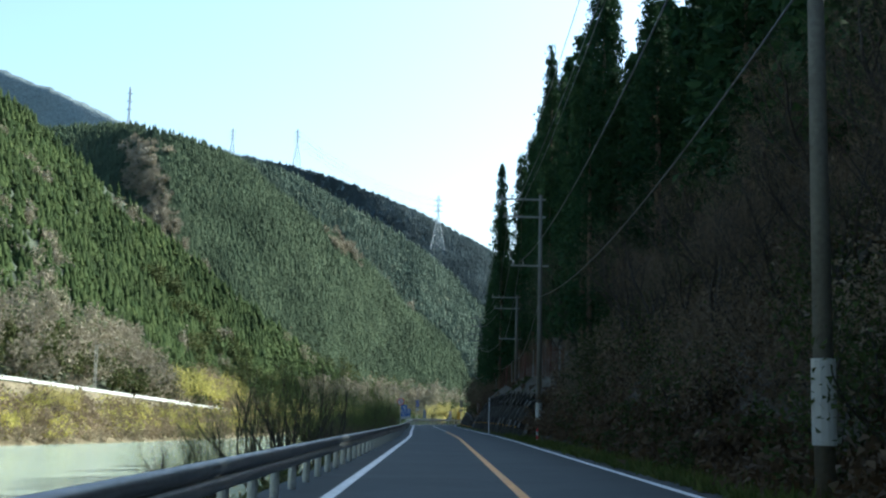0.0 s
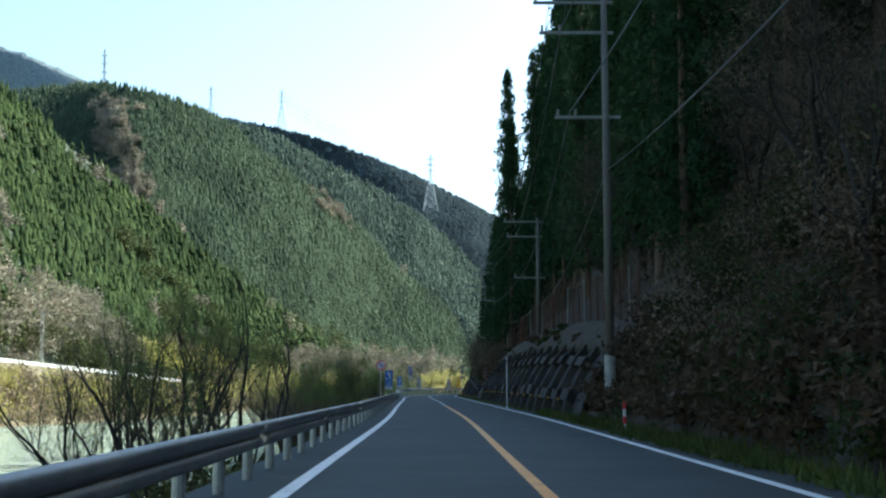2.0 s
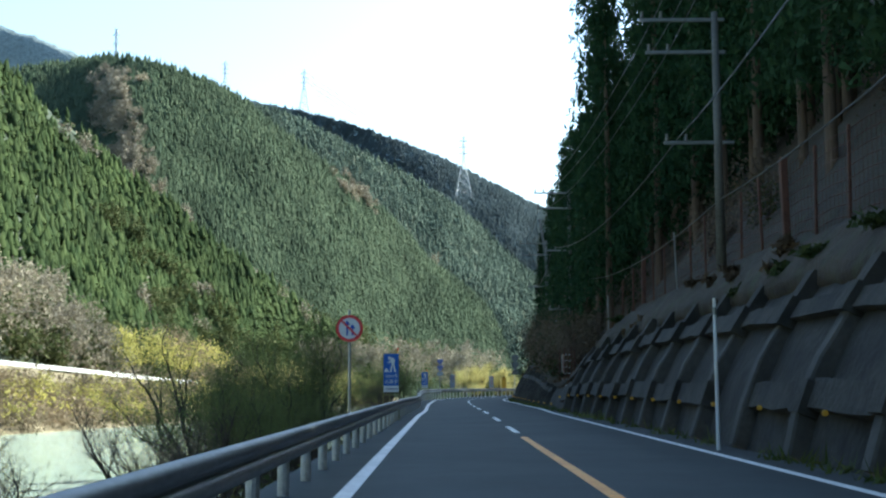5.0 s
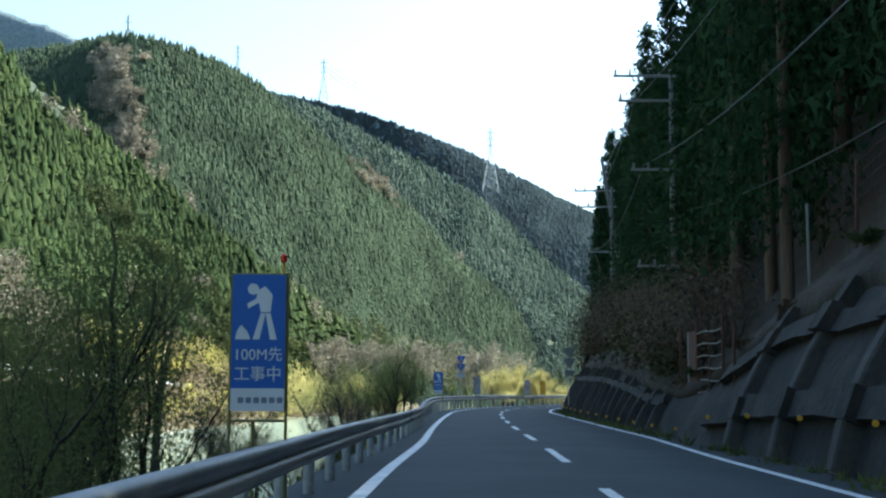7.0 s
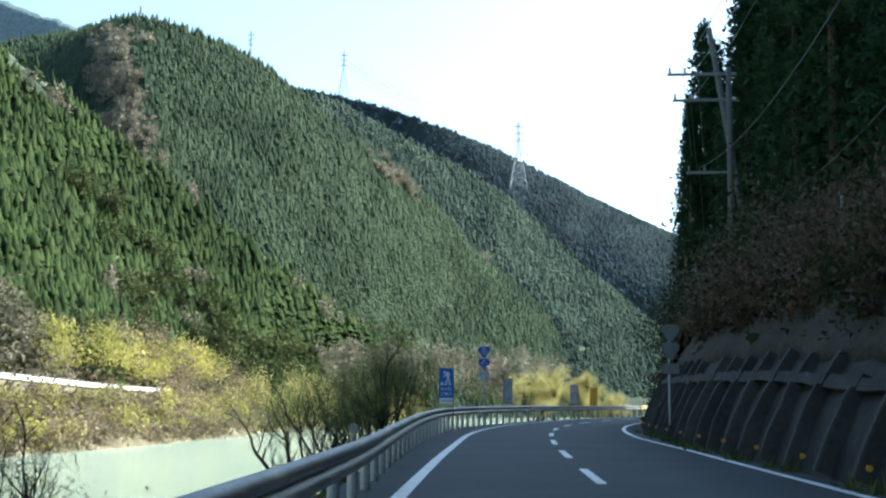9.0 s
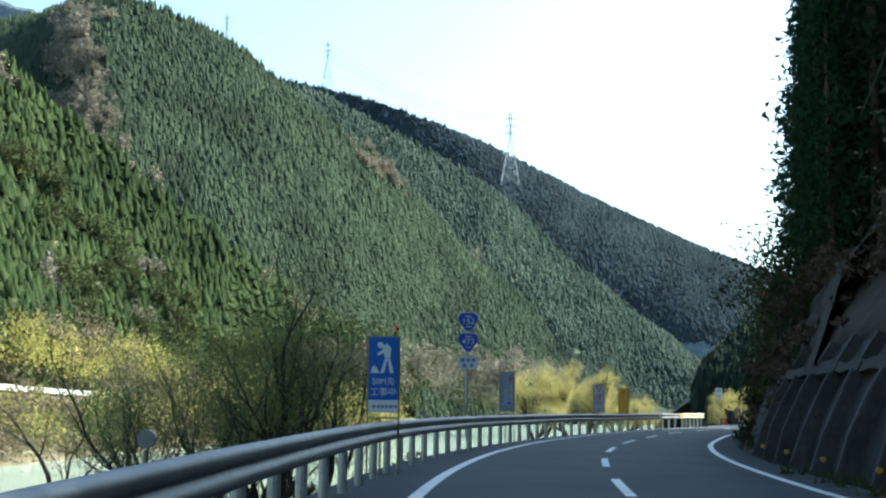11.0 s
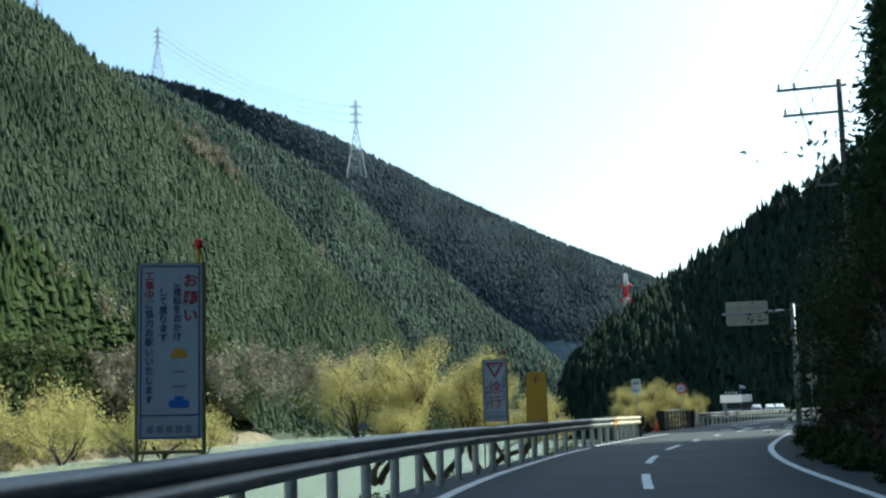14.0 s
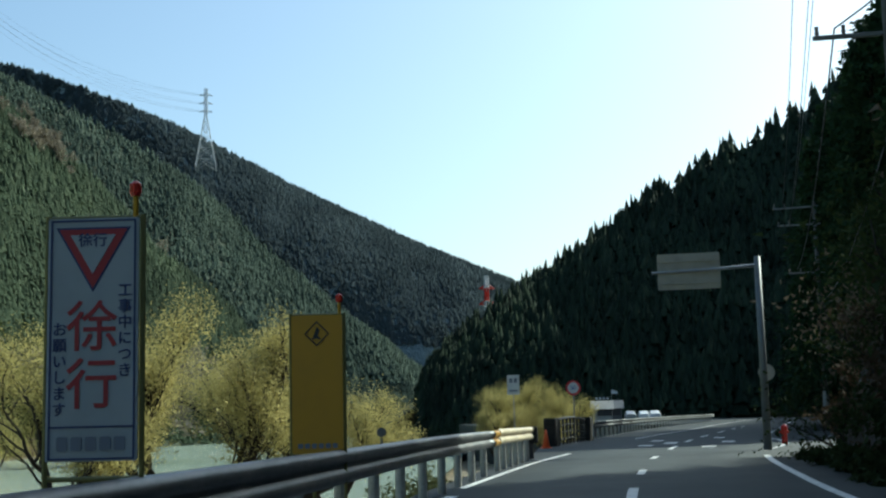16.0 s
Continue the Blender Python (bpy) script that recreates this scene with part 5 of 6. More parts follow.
def leaves(centres, spread, count, size, seed, droop=0.0, thin=0.45):
    rs = np.random.RandomState(seed)
    c = np.array(centres)[rs.randint(0, len(centres), count)] + rs.normal(size=(count, 3)) * spread
    d1 = rs.normal(size=(count, 3))
    d1 *= size * 1.6 * rs.uniform(0.6, 1.2, (count, 1)) / np.linalg.norm(d1, axis=1, keepdims=True)
    d2 = rs.normal(size=(count, 3)) * size * thin
    d1[:, 2] -= droop * size
    v = np.stack([c, c + d1 + d2 * 0.4, c + d1 * 0.6 - d2], 1).reshape(-1, 3)
    return v, np.arange(count * 3).reshape(-1, 3)


def tree_meshes(kind, seed):
    """Wood and crown of one tree with its foot at the origin."""
    rnd = random.Random(seed)
    g, tips = Geo(), []
    if kind in ("olive", "olive_bare"):                                   # multi-stemmed willow, hardly in leaf
        for k in range(5):
            a = k * 1.26 + rnd.uniform(-0.4, 0.4)
            limb(g, (0.2 * math.cos(a), 0.2 * math.sin(a), -0.5), (math.cos(a) * 0.8, math.sin(a) * 0.8, 1), rnd.uniform(2.4, 3.3), rnd.uniform(0.09, 0.15), rnd, 4, tips, 0.6, 0.26, 2)
        upper = max(t.z for t, d in tips) * 0.5
        v, f = leaves([t for t, d in tips if t.z > upper], 0.38, 24000 if kind == "olive" else 11000, 0.045, seed, 0.3, 0.3)
        crown = array_mesh("crown", v, f, WILLOW_OLIVE)
    elif kind == "yellow":                                # willow in yellow spring leaf
        for k in range(3):
            a = k * 2.1 + rnd.uniform(-0.4, 0.4)
            limb(g, (0.2 * math.cos(a), 0.2 * math.sin(a), -0.5), (math.cos(a) * 0.7, math.sin(a) * 0.7, 1), rnd.uniform(2.4, 3.0), rnd.uniform(0.13, 0.18), rnd, 4, tips, 0.62, 0.12, 3)
        v, f = leaves([t for t, d in tips[::2]], 0.20, 44000, 0.040, seed, 0.25, 0.6)
        crown = array_mesh("crown", v, f, WILLOW_YELLOW)
    elif kind == "yellow_far":
        for k in range(3):
            a = k * 2.1 + rnd.uniform(-0.4, 0.4)
            limb(g, (0.2 * math.cos(a), 0.2 * math.sin(a), -0.5), (math.cos(a) * 0.7, math.sin(a) * 0.7, 1), rnd.uniform(2.6, 3.2), 0.13, rnd, 2, tips, 0.5, 0.2, 3)
        v, f = leaves([t for t, d in tips], 0.6, 5000, 0.13, seed, 0.8)
        crown = array_mesh("crown", v, f, WILLOW_YELLOW)
    elif kind == "bare_pale":
        limb(g, (0, 0, -0.5), (-0.15, -0.1, 1), 2.6, 0.10, rnd, 4, tips, 0.45, 0.1, 3)
        v, f = leaves([t for t, d in tips], 0.22, 5000, 0.09, seed, -0.2, 0.05)
        return g.mesh("trunk", BARK_PALE, True), array_mesh("crown", v, f, PALE_TWIGS)
    elif kind == "bare":
        limb(g, (0, 0, -0.5), (0.1, 0, 1), 3.0, 0.14, rnd, 4, tips, 0.4, 0.15, 3)
        v, f = leaves([t for t, d in tips], 0.26, 4000, 0.10, seed, -0.3, 0.07)
        crown = array_mesh("crown", v, f, SHRUB_BROWN)
    elif kind == "shrub_brown" or kind == "shrub_green":
        for k in range(4):
            a = k * 1.57 + rnd.uniform(-0.4, 0.4)
            limb(g, (0, 0, -0.2), (math.cos(a) * 0.8, math.sin(a) * 0.8, 1), rnd.uniform(0.8, 1.2), 0.03, rnd, 1, tips, 0.6, 0.2, 3)
        v, f = leaves([t for t, d in tips], 0.36, 1250, 0.06, seed, 0.2)
        crown = array_mesh("crown", v, f, SHRUB_BROWN if kind == "shrub_brown" else SHRUB_GREEN)
    elif kind == "cedar_far":
        g.tube([(0, 0, -1), (0.05, 0, 7.5), (0, 0.05, 14.5)], [0.24, 0.15, 0.02], 5, cap=False)
        rs = np.random.RandomState(seed)
        n = 1700
        t = rs.rand(n)
        r = (2.4 * (1 - t) ** 0.75 + 0.25) * rs.rand(n) ** 0.5
        a = rs.rand(n) * 6.28
        c = np.stack([np.cos(a) * r, np.sin(a) * r, 15 * (0.12 + 0.87 * t) - 0.3 * r], 1)
        d1 = rs.normal(size=(n, 3)) * 0.3 + np.stack([np.cos(a), np.sin(a), 0 * a - 0.4], 1) * 0.3
        d2 = rs.normal(size=(n, 3)) * 0.26
        v = np.stack([c - d1 * 0.5, c + d1 * 0.5 + d2 * 0.3, c + d2], 1).reshape(-1, 3)
        crown = array_mesh("crown", v, np.arange(3 * n).reshape(-1, 3), CEDAR)
    else:                                                  # cedar: a straight trunk and drooping sprays
        h = 15.0
        g.tube([(0, 0, -1), (0.05, 0, h * 0.5), (0, 0.05, h * 0.97)], [0.24, 0.15, 0.02], 8, cap=False)
        rs = np.random.RandomState(seed)
        vs = []
        for k in range(170):
            t = k / 170
            z = h * (0.13 + 0.86 * t) + rs.uniform(-0.3, 0.3)
            r = 2.3 * (1 - t) ** 0.75 * rs.uniform(0.65, 1.2) + 0.25
            a = k * 2.4 + rs.uniform(-0.4, 0.4)
            n = 46
            s = rs.rand(n) ** 0.6
            c = np.stack([np.cos(a) * r * s, np.sin(a) * r * s, z - 0.35 * r * s ** 2 + 0.15 * s], 1) + rs.normal(size=(n, 3)) * (0.11 + 0.04 * r)
            d1 = rs.normal(size=(n, 3)) * 0.14 + np.array([np.cos(a), np.sin(a), -0.35]) * 0.13
            d2 = rs.normal(size=(n, 3)) * 0.115
            vs.append(np.stack([c - d1 * 0.5, c + d1 * 0.5 + d2 * 0.3, c + d2], 1).reshape(-1, 3))
        v = np.concatenate(vs)
        crown = array_mesh("crown", v, np.arange(len(v)).reshape(-1, 3), CEDAR)
    return g.mesh("trunk", BARK_CEDAR if kind[:5] == "cedar" else BARK, True), crown


SPECIES = {}


def tree(kind, at, label, group, name="tree", category="tree"):
    variants = {"cedar": 4, "cedar_far": 3, "olive": 3, "olive_bare": 3, "yellow": 3, "yellow_far": 3, "bare": 2, "bare_pale": 1, "shrub_brown": 3, "shrub_green": 2}[kind]
    i = len([k for k in SPECIES if k[0] == kind]) if len([k for k in SPECIES if k[0] == kind]) < variants else random.randrange(variants)
    if (kind, i) not in SPECIES:
        SPECIES[kind, i] = tree_meshes(kind, 31 * i + len(kind))
    wood, crown = SPECIES[kind, i]
    ob = thing(name, label, category, at, group)
    part("trunk", wood, None, ob)
    part("crown", crown, None, ob)
    return ob


def scaled(x, y, z, s, turn, sz=None):
    return Matrix.LocRotScale((x, y, z), Euler((0, 0, turn)), (s, s, sz or s))


rnd = random.Random(77)
def in_sun_corridor(p):
    """Whether a place lies in the corridor kept clear so sun reaches the road."""
    return p.x > 15 and abs(0.85 * (p.y - 262.5) - 0.53 * (p.x - 14.5)) < 5.5 or 18 < p.x < 60 and abs(0.85 * (p.y - 262.5) - 0.53 * (p.x - 14.5)) < 6.5


# cedars on the hillside above the road
n = 0
y = 8.0
while y < 418:
    for s in (2.8, 6.2, 10.2, 15.0):
        if y < 78 and s < 9 or s > 12 and y < 205 and (int(y) % 2) or 266 < y < 280:
            continue
        near = 0.1 * smoothstep(196, 212, y)
        yy, off = y + rnd.uniform(-1.7, 1.7), HALF + 1.3 + (0.45 - 0.2 * smoothstep(204, 216, y)) * (crest(y) if 60 < y < 268 else 0) + s - near + rnd.uniform(-1.0, 1.0)
        off += 1.5 * smoothstep(112, 124, y) * (1 - smoothstep(136, 148, y)) if s < 3 else 0
        off += 4.0 * smoothstep(262, 272, y) * (1 - 0.6 * smoothstep(278, 292, y))
        p = beside(yy, off)
        if in_sun_corridor(p):
            continue
        tree("cedar" if s < 7 else "cedar_far", scaled(p.x, p.y, ground_at(p.x, p.y) - 0.4, rnd.uniform(0.8, 1.0) if s < 3 else rnd.uniform(1.1, 1.45), rnd.uniform(0, 6.28), rnd.uniform(1.0, 1.4) * (1 - 0.25 * smoothstep(205, 240, y)) * (1.45 if 5 < s < 7 and 96 < y < 165 else 1.45 if s < 3 and 112 < y < 160 else 0.78 if s < 7 and 163 < y < 212 else 1.0)),
             "dark green cedar tree on the shaded hillside", "cedars on the hillside", "cedar_tree")
        n += 1
    y += 4.7 if y < 330 else 5.5
for i in range(56):
    if i < 24:
        yy, s = rnd.uniform(10, 95), rnd.uniform(8, 20)
    elif i < 40:
        yy, s = rnd.uniform(226, 262), rnd.uniform(3.5, 12)
    else:
        yy, s = rnd.uniform(282, 330), rnd.uniform(5, 12)
    p = beside(yy, HALF + 1.3 + s)
    if in_sun_corridor(p):
        continue
    tree("cedar" if s < 7 else "cedar_far", scaled(p.x, p.y, ground_at(p.x, p.y) - 0.4, rnd.uniform(0.9, 1.2), rnd.uniform(0, 6.28), rnd.uniform(1.0, 1.2)), "dark green cedar tree on the shaded hillside", "cedars on the hillside", "cedar_tree")
for yy, off, w, h in ((209, 6.4, 0.5, 0.85), (212, 6.4, 0.52, 0.85), (215, 6.6, 0.55, 0.8), (218, 7.4, 0.7, 0.85)):
    p = beside(yy, off)
    tree("cedar", scaled(p.x, p.y, ground_at(p.x, p.y) - 0.4, w, rnd.uniform(0, 6.28), h), "dark green cedar tree overhanging the rock face", "cedars on the hillside", "cedar_tree")
for i in range(26):
    p = beside(rnd.uniform(288, 326), rnd.uniform(5.5, 11))
    if in_sun_corridor(p):
        continue
    tree("cedar", scaled(p.x, p.y, ground_at(p.x, p.y) - 0.4, rnd.uniform(1.1, 1.5), rnd.uniform(0, 6.28), rnd.uniform(1.1, 1.4)), "dark green cedar tree on the shaded hillside", "cedars on the hillside", "cedar_tree")
# undergrowth on the slope, brown and evergreen
for i in range(230):
    yy = rnd.uniform(5, 76) if i < 210 else rnd.uniform(82, 262)
    s = rnd.uniform(0.1, 7.0) if i < 210 else rnd.uniform(0.8, 4.5)
    off = HALF + 1.3 + (0.45 * crest(yy) + 0.5 if yy > 66 else 1.0) + s
    if 142 < yy < 153:
        continue
    p = beside(yy, off)
    k = "shrub_green" if rnd.random() < 0.3 else "shrub_brown"
    tree(k, scaled(p.x, p.y, ground_at(p.x, p.y) - 0.1, rnd.uniform(0.7, 1.5), rnd.uniform(0, 6.28)),
         "dry brown shrub on the shaded slope" if k == "shrub_brown" else "dark evergreen shrub on the shaded slope", "shrubs on the slope", "shrub", "shrub")
for i in range(120):
    yy = rnd.uniform(152, 196) if i < 60 else rnd.uniform(207, 264)
    p = beside(yy, HALF + 1.6 + (0.45 * crest(yy) + rnd.uniform(-0.3, 1.8) if i < 60 else rnd.uniform(0.3, 4.0)))
    k = "shrub_green" if rnd.random() < (0.2 if i < 60 else 0.85) else "shrub_brown"
    tree(k, scaled(p.x, p.y, ground_at(p.x, p.y) - 0.1, rnd.uniform(1.0, 1.9), rnd.uniform(0, 6.28)),
         "dry brown shrub above the wall" if k == "shrub_brown" else "dark evergreen shrub above the wall", "shrubs on the slope", "shrub", "shrub")
p = beside(88.5, 6.6)
tree("bare_pale", scaled(p.x, p.y, ground_at(p.x, p.y) - 0.2, 0.95, 1.0), "pale bare deciduous tree above the fence", "bare trees", "bare_tree")
for yy, off, s in [(62, 8, 1.2), (70, 8.5, 1.1), (88, 8.6, 1.3), (96, 8.2, 1.2)] + [(rnd.uniform(14, 80), rnd.uniform(6.5, 13), rnd.uniform(0.7, 1.25)) for i in range(34)]:
    p = beside(yy, off)
    tree("bare", scaled(p.x, p.y, ground_at(p.x, p.y) - 0.2, s, rnd.uniform(0, 6.28)), "bare brown deciduous tree on the slope", "bare trees", "bare_tree")

# willows between the guardrail and the river
def bank_z(x, y):
    o = x - middle(y)
    offs = bank_offs(y)
    for (o0, z0), (o1, z1) in zip(offs, offs[1:]):
        if o1 <= o < o0:
            return z0 + (z1 - z0) * (o - o0) / (o1 - o0)
    return -4.5


for x, y, s, wide in ((-10.8, 56, 1.0, 0.8), (-10.2, 51, 0.8, 0.8), (-8.2, 66, 1.25, 0.72), (-9.6, 70.5, 1.25, 0.8), (-9.2, 84, 1.75, 0.6), (-10.8, 81, 1.7, 0.65), (-7.4, 90, 0.6, 1.4), (-6.9, 97, 0.62, 1.4), (-8.6, 102, 0.66, 1.4), (-7.2, 106, 0.56, 1.4), (-9, 111, 0.7, 1.3),
                      (-8.6, 120.5, 0.8, 0.9), (-9.8, 124.5, 0.95, 1.0), (-8.0, 128, 0.8, 0.85), (-10.2, 129.5, 1.25, 0.9), (-9.4, 133, 1.3, 0.85), (-11.6, 134, 1.35, 1.0), (-10.2, 137.5, 1.4, 0.9), (-11.8, 139.5, 1.4, 1.0), (-9.9, 206, 1.35, 0.95), (-12.4, 207, 1.4, 1.05), (-11.2, 203, 1.15, 1.0)):
    tree("olive" if y > 115 else "bare" if 88 < y < 112 else "olive_bare", scaled(x, y, bank_z(x, y), s * wide, rnd.uniform(0, 6.28), s), "bare dark willow with olive twigs on the riverbank", "willows on the riverbank", "willow_tree")
for k, x, y, s in (("bare", -9.0, 155.5, 0.42), ("bare", -6.5, 154.2, 0.42), ("bare", -6.9, 151.5, 0.40), ("bare", -8.2, 128.0, 0.5), ("bare", -7.6, 125.5, 0.45), ("bare", -9.7, 149.5, 0.55), ("bare", -8.2, 146.0, 0.45), ("bare", -11.0, 155.0, 0.6), ("bare", -9.4, 159.0, 0.5), ("bare", -7.6, 143.0, 0.4), ("bare", -10.6, 143.0, 0.55), ("shrub_green", -7.3, 162.5, 0.9), ("shrub_brown", -6.6, 152.5, 0.9), ("shrub_brown", -6.4, 149.5, 0.8), ("bare", -8.2, 158.5, 0.3)):
    tree(k, scaled(x, y, bank_z(x, y) - 0.05, s * (1.35 if k == "bare" and y > 140 else 1.0), rnd.uniform(0, 6.28)), "low bare bush on the riverbank" if k == "bare" else "low leafy bush on the riverbank", "bushes on the riverbank", "bush", "bush")
for x, y, s in ((-2.2, 257.5, 0.92), (0.4, 260, 1.0), (2.6, 263, 0.95), (4.2, 266, 0.7), (16.9, 300, 0.6), (18.4, 302, 0.76), (19.8, 303, 0.86), (20.8, 303.5, 0.8), (22.2, 305.5, 0.6)):
    tree("yellow", scaled(x, y, -1.0 if y < 290 else -1.2, s, rnd.uniform(0, 6.28)), "yellow-green willow in new leaf by the river", "yellow willows", "willow_tree")
for x, y, s in ((-54.7, 378.4, 1.9), (-46.5, 395, 1.9), (-41.8, 369.5, 1.6), (-32.5, 390, 1.7), (-30.8, 362.0, 1.4), (-25.5, 382.0, 1.3)):
    tree("yellow_far", scaled(x, y, -3.2, s, rnd.uniform(0, 6.28)), "yellow-green willow on the far riverbank", "far willows", "willow_tree")
for i in range(38):
    yy = rnd.uniform(130, 400) if i < 26 else rnd.uniform(385, 470)
    x, y, z, w, h = bank_place(yy, rnd.choice((rnd.uniform(0.2, 0.8), rnd.uniform(1.2, 1.6))) if yy > 290 else rnd.uniform(0.2, 0.75), 1, 1)
    tree("yellow_far", scaled(x, y, z - 0.3, rnd.uniform(0.55, 0.85), rnd.uniform(0, 6.28)), "yellow-green willow on the far riverbank", "far willows", "willow_tree")

# small red hydrant beside the side lane
hydrant = thing("fire_hydrant", "small red fire hydrant beside the side lane", "hydrant", pose(20.9, 270.6, 0))
part("barrel", Geo().tube([(0, 0, -0.1), (0, 0, 0.55), (0, 0, 0.62), (0, 0, 0.70)], [0.10, 0.10, 0.12, 0.05], 12), LAMP_RED, hydrant, smooth=True)
for x in (-0.13, 0.13):
    part("outlet", Geo().tube([(x * 0.6, 0, 0.45), (x * 1.3, 0, 0.45)], 0.045, 8), LAMP_RED, hydrant)
# low scrub and grass along both edges
# leaf litter, creepers and dead stems that cover the cut slopes
cover = []
for i in range(800):
    yy = rnd.uniform(4, 60) if i < 280 else rnd.uniform(52, 77) if i < 560 else rnd.uniform(206, 266)
    s = (rnd.random() ** 1.3) * 6.5 + 0.25
    p = beside(yy, HALF + 1.3 + s + (0.6 * smoothstep(215, 240, yy)))
    cover.append((p.x, p.y, ground_at(p.x, p.y) - 0.15, rnd.uniform(0.9, 2.2), rnd.uniform(0.5, 1.2)))
for i in range(240):
    yy, d = rnd.uniform(205, 267), rnd.random() ** 1.4 * 5.5
    p = beside(yy, hill_offs(yy)[1][0] + 0.28 * d + 0.35)
    cover.append((p.x, p.y, 0.95 * d - 0.25, rnd.uniform(0.7, 1.5), rnd.uniform(0.5, 1.0)))
for i in range(70):
    yy, q = rnd.uniform(153, 206), rnd.uniform(0.88, 1.15)
    p = wall_point(yy, q, 0.3)
    cover.append((p.x, p.y, p.z - 0.15, rnd.uniform(1.0, 1.8), rnd.uniform(0.7, 1.3)))
for i in range(130):
    yy = rnd.uniform(12, 77)
    p = beside(yy, HALF + 1.5 + rnd.uniform(0.0, 1.3))
    cover.append((p.x, p.y, ground_at(p.x, p.y) - 0.1, rnd.uniform(0.7, 1.5), rnd.uniform(0.4, 0.9)))
verge = []
for i in range(110):
    yy = rnd.uniform(226, 259)
    p = beside(yy, HALF + rnd.uniform(1.0, 2.3))
    verge.append((p.x, p.y, -0.12, rnd.uniform(0.5, 0.9), rnd.uniform(0.25, 0.6)))
for i in range(45):
    yy, q = rnd.uniform(88, 205), rnd.uniform(0.72, 1.0)
    p = wall_point(yy, q, 0.25)
    cover.append((p.x, p.y, p.z - 0.1, rnd.uniform(0.4, 1.0), rnd.uniform(0.15, 0.4)))
puffs("slope_brush", cover[::2] + cover[1::4], SHRUB_COVER, "dry brown stems and creepers covering the cut slope", 23, 0.085, 210)
puffs("slope_creepers", cover[3::4] + verge, BROADLEAF_DARK, "dark green creepers on the cut slope", 24, 0.08, 260)
for k in (0, 0.55):
    p = (far_water(250) - 13.0 - k, 250 + k, 5.0)
    lp = thing("street_pole", "thin pale pole beside the road across the river", "pole", pose(*p), "poles across the river")
    part("shaft", Geo().tube([(0, 0, -0.5), (0, 0, 9.3)], [0.10, 0.07], 8), BAND, lp)
    part("arm", Geo().tube([(0, 0, 9.2), (0.7, 0, 9.35)], 0.04, 6), BAND, lp)
places = []
for i in range(150):
    y = rnd.uniform(15, 262)
    o = -HALF - rail_gap(y) - rnd.uniform(1.0, 4.5)
    p = beside(y, o)
    places.append((p.x, p.y, bank_z(p.x, y) - 0.1, rnd.uniform(0.8, 1.8), rnd.uniform(0.5, 1.0)))
puffs("bank_scrub", places, BROADLEAF, "low green and brown scrub on the near bank", 21, 0.06, 420)


def grass_tufts(name, places, label, seed, blade=0.15):
    rs = np.random.RandomState(seed)
    vs = []
    for x, y, z in places:
        m = 14
        b = np.array((x, y, z)) + rs.normal(size=(m, 3)) * (0.12, 0.12, 0.0)
        t = b + np.abs(rs.normal(size=(m, 3))) * (0, 0, blade) + rs.normal(size=(m, 3)) * (0.1, 0.1, 0)
        w = rs.normal(size=(m, 3)) * (0.02, 0.02, 0)
        vs.append(np.stack([b - w, b + w, t], 1).reshape(-1, 3))
    v = np.concatenate(vs)
    return tagged(new(name, array_mesh(name, v, np.arange(len(v)).reshape(-1, 3), GRASS)), label, "grass", kind="stuff")


tufts = []
for i in range(2600):
    y = rnd.uniform(5, 88) if i < 2450 else rnd.uniform(88, 200)
    p = beside(y, HALF + 0.55 + (rnd.random() ** 1.5) * (1.6 if y < 84 else 0.6))
    tufts.append((p.x, p.y, 0.0 if y > 60 else 0.02))
grass_tufts("roadside_grass", tufts, "green grass along the road's edge", 22)

g = Geo().add([(32, 352, 0), (50, 352, 0), (95, 430, 0), (40, 440, 0), (32, 352, -9), (50, 352, -9), (95, 430, -9), (40, 440, -9)],
              [(0, 1, 2, 3), (0, 4, 5, 1), (1, 5, 6, 2), (2, 6, 7, 3), (3, 7, 4, 0)])
tagged(new("forecourt", g.mesh("forecourt", ASPHALT)), "asphalt forecourt beside the road", kind="structure")
# ---- roadside buildings and parked cars past the bend ----
def gable_house(at, w, d, h, wall_mat, roof_mat, label):
    ob = thing("roadside_building", label, "building", at)
    part("wall", Geo().box(-w / 2, 0, -1, w / 2, d, h), wall_mat, ob)
    part("roof", Geo().add([(-w / 2 - 0.4, -0.4, h), (w / 2 + 0.4, -0.4, h), (w / 2 + 0.4, d + 0.4, h), (-w / 2 - 0.4, d + 0.4, h), (-w / 2 - 0.4, d / 2, h + 1.3), (w / 2 + 0.4, d / 2, h + 1.3)],
                           [(0, 1, 5, 4), (2, 3, 4, 5), (0, 4, 3), (1, 2, 5), (3, 2, 1, 0)]), roof_mat, ob)
    for i in range(3):
        x = -w / 2 + 0.6 + i * (w - 0.8) / 3
        win = part("window", Geo().box(x, -0.06, 0.9, x + 0.9, -0.003, 1.9), DARK_STEEL, ob, "dark window")
    return ob


ROOF = plain("roof_grey", (0.12, 0.13, 0.14), 0.7)
HUT_CREAM = plain("hut_cream", (0.42, 0.40, 0.36), 0.7)
shop = gable_house(pose(56.9, 412, 0, 0, 0, -15), 2.7, 3, 1.9, HUT_CREAM, HUT_CREAM, "small cream roadside shop with a low gabled roof")
for i in range(4):
    part("roof_letter", Geo().plate(rrect(-0.95 + i * 0.55, 3.35, -0.62 + i * 0.55, 3.7, 0.04), -0.05, 0.05), SIGN_WHITE, shop, "pale raised letter shape above the roof")
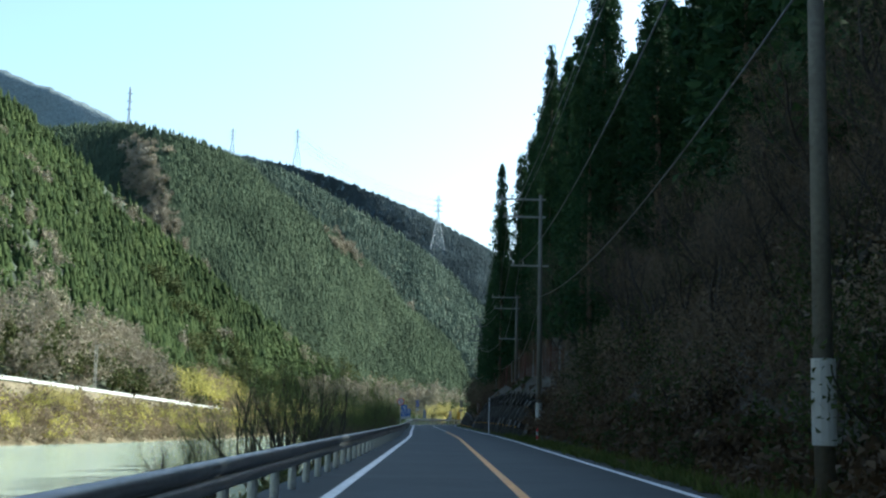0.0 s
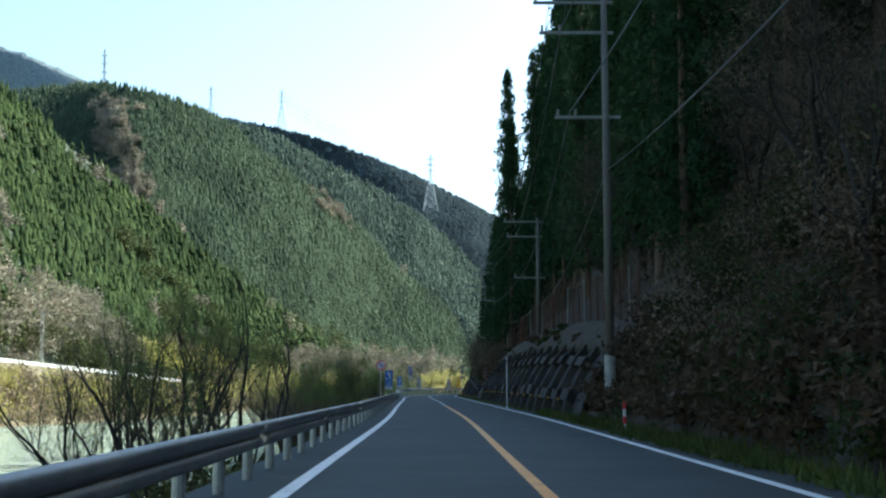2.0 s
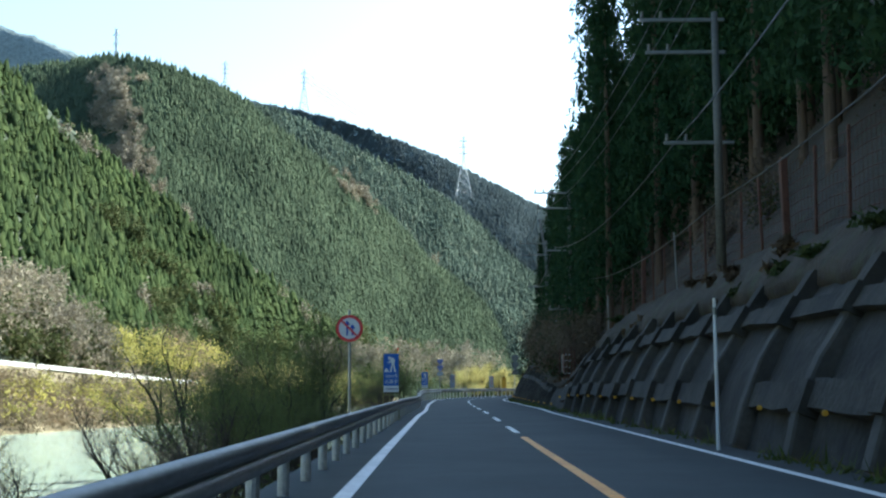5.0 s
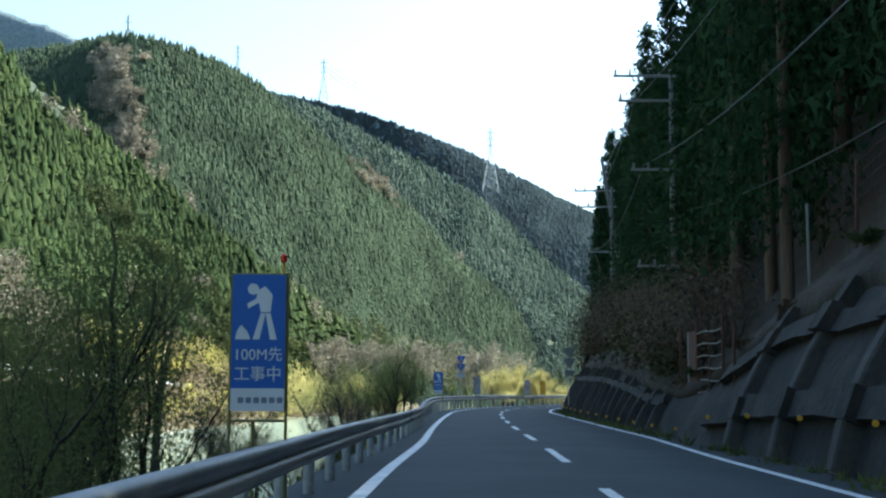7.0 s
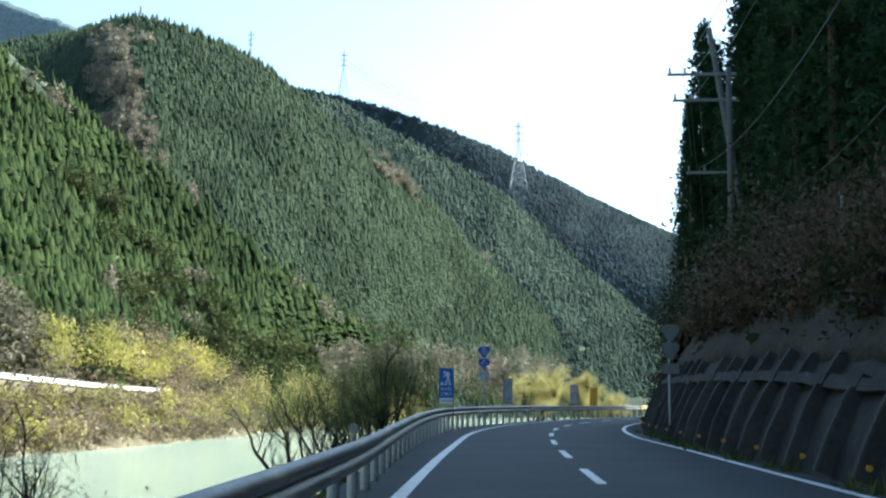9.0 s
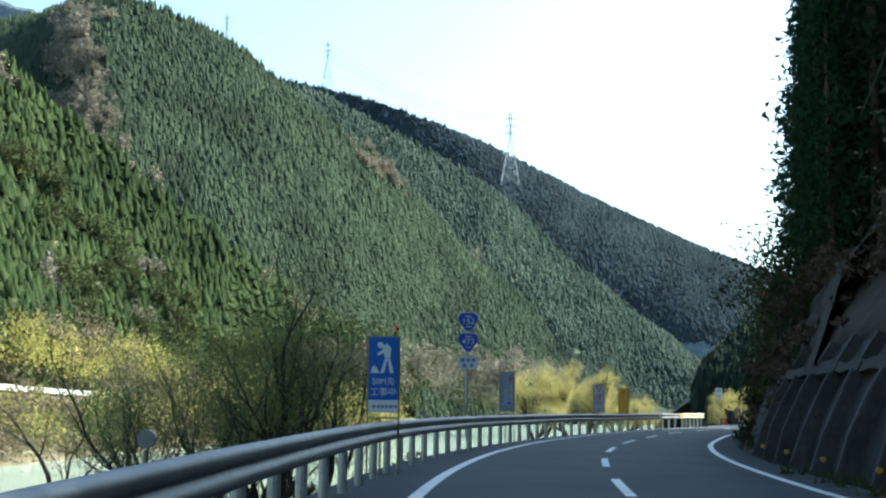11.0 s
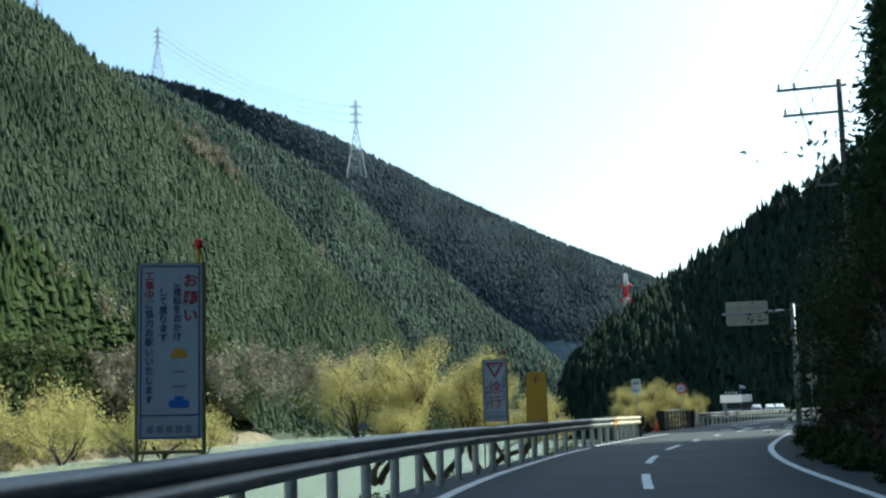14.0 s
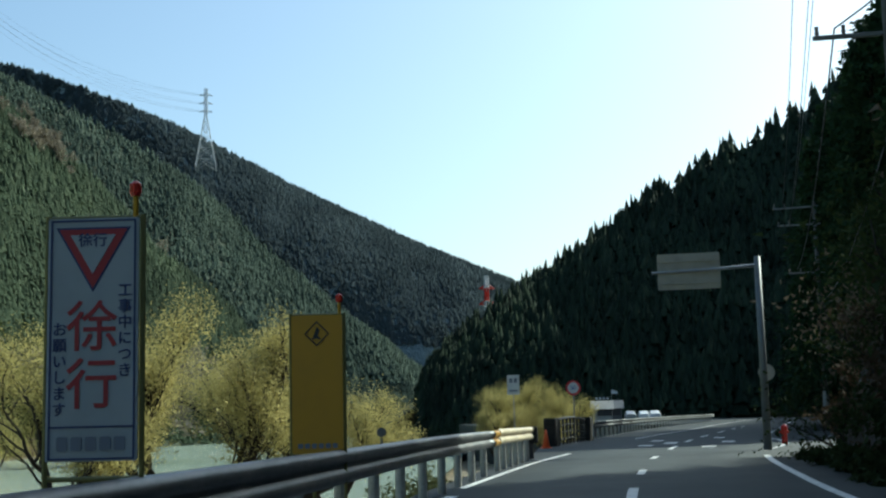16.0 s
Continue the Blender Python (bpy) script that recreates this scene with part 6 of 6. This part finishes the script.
part("sign_frame", Geo().box(-1.0, 0.08, 2.9, -0.95, 0.14, 3.4).box(0.95, 0.08, 2.9, 1.0, 0.14, 3.4).box(-1.0, 0.08, 3.34, 1.0, 0.14, 3.40), DARK_STEEL, shop)
gable_house(pose(60.4, 419, 0, 0, 0, -15), 3.4, 4, 2.0, ROOF, ROOF, "dark grey roadside building beyond the shop")
flag = thing("flagpole", "thin flagpole with a small white flag", "flagpole", pose(58.75, 413, 0, 0, 0, -15))
part("pole", Geo().tube([(0, 0, -0.3), (0, 0, 4.9)], 0.035, 8), GREY_STEEL, flag)
part("flag", Geo().add([(0.03 + 0.9 * i / 8, 0.05 * math.sin(i * 1.1) + e, (4.85 - 0.30 * i / 8 if k else 4.25 - 0.10 * i / 8)) for e in (0, 0.01) for k in (0, 1) for i in range(9)],
                       [(i, i + 1, i + 10, i + 9) for i in range(8)] + [(27 + i, 28 + i, 19 + i, 18 + i) for i in range(8)]), SIGN_WHITE, flag, "small white cloth flag")


def parked_car(at, label, paint):
    ob = thing("parked_car", label, "car", at, "parked cars")
    prof = [(-0.78, 0.35), (0.78, 0.35), (0.80, 0.85), (0.62, 1.42), (0.5, 1.5), (-0.5, 1.5), (-0.62, 1.42), (-0.80, 0.85)]
    g = Geo()
    for y, k, top in ((-1.8, 0.94, 0.9), (-1.7, 1, 1.0), (-0.4, 1, 1.0), (1.4, 1, 1.0), (1.75, 0.95, 0.8)):
        g.v += [(x * k, y, z if z < 0.9 else 0.9 + (z - 0.9) * (top if -0.6 < y < 1.5 else 0.3)) for x, z in prof]
    g.f = [(i * 8 + j, i * 8 + (j + 1) % 8, (i + 1) * 8 + (j + 1) % 8, (i + 1) * 8 + j) for i in range(4) for j in range(8)] + [tuple(range(7, -1, -1)), tuple(32 + j for j in range(8))]
    part("body", g, paint, ob)
    part("windscreen", Geo().plate([(-0.58, 0.95), (0.58, 0.95), (0.46, 1.4), (-0.46, 1.4)], -0.62, -0.58), BLACK, ob, "dark windscreen")
    for x in (-0.72, 0.72):
        for y in (-1.15, 1.1):
            part("wheel", Geo().tube([(x - 0.09, y, 0.3), (x + 0.09, y, 0.3)], 0.3, 14), BLACK, ob)
        part("headlight", Geo().box(x * 0.75 - 0.14, -1.84, 0.62, x * 0.75 + 0.14, -1.77, 0.76, bevel=0.02), SIGN_WHITE, ob)
    return ob


CAR_WHITE, CAR_SILVER = plain("car_white", (0.75, 0.76, 0.77), 0.25), plain("car_silver", (0.45, 0.46, 0.48), 0.3, 0.6)
for x, y, c in ((58.0, 402, CAR_SILVER), (62.0, 408, CAR_WHITE), (61.3, 401, CAR_WHITE)):
    parked_car(pose(x, y, 0, 0, 0, -15), "white parked car beside the road" if c is CAR_WHITE else "silver parked car beside the road", c)
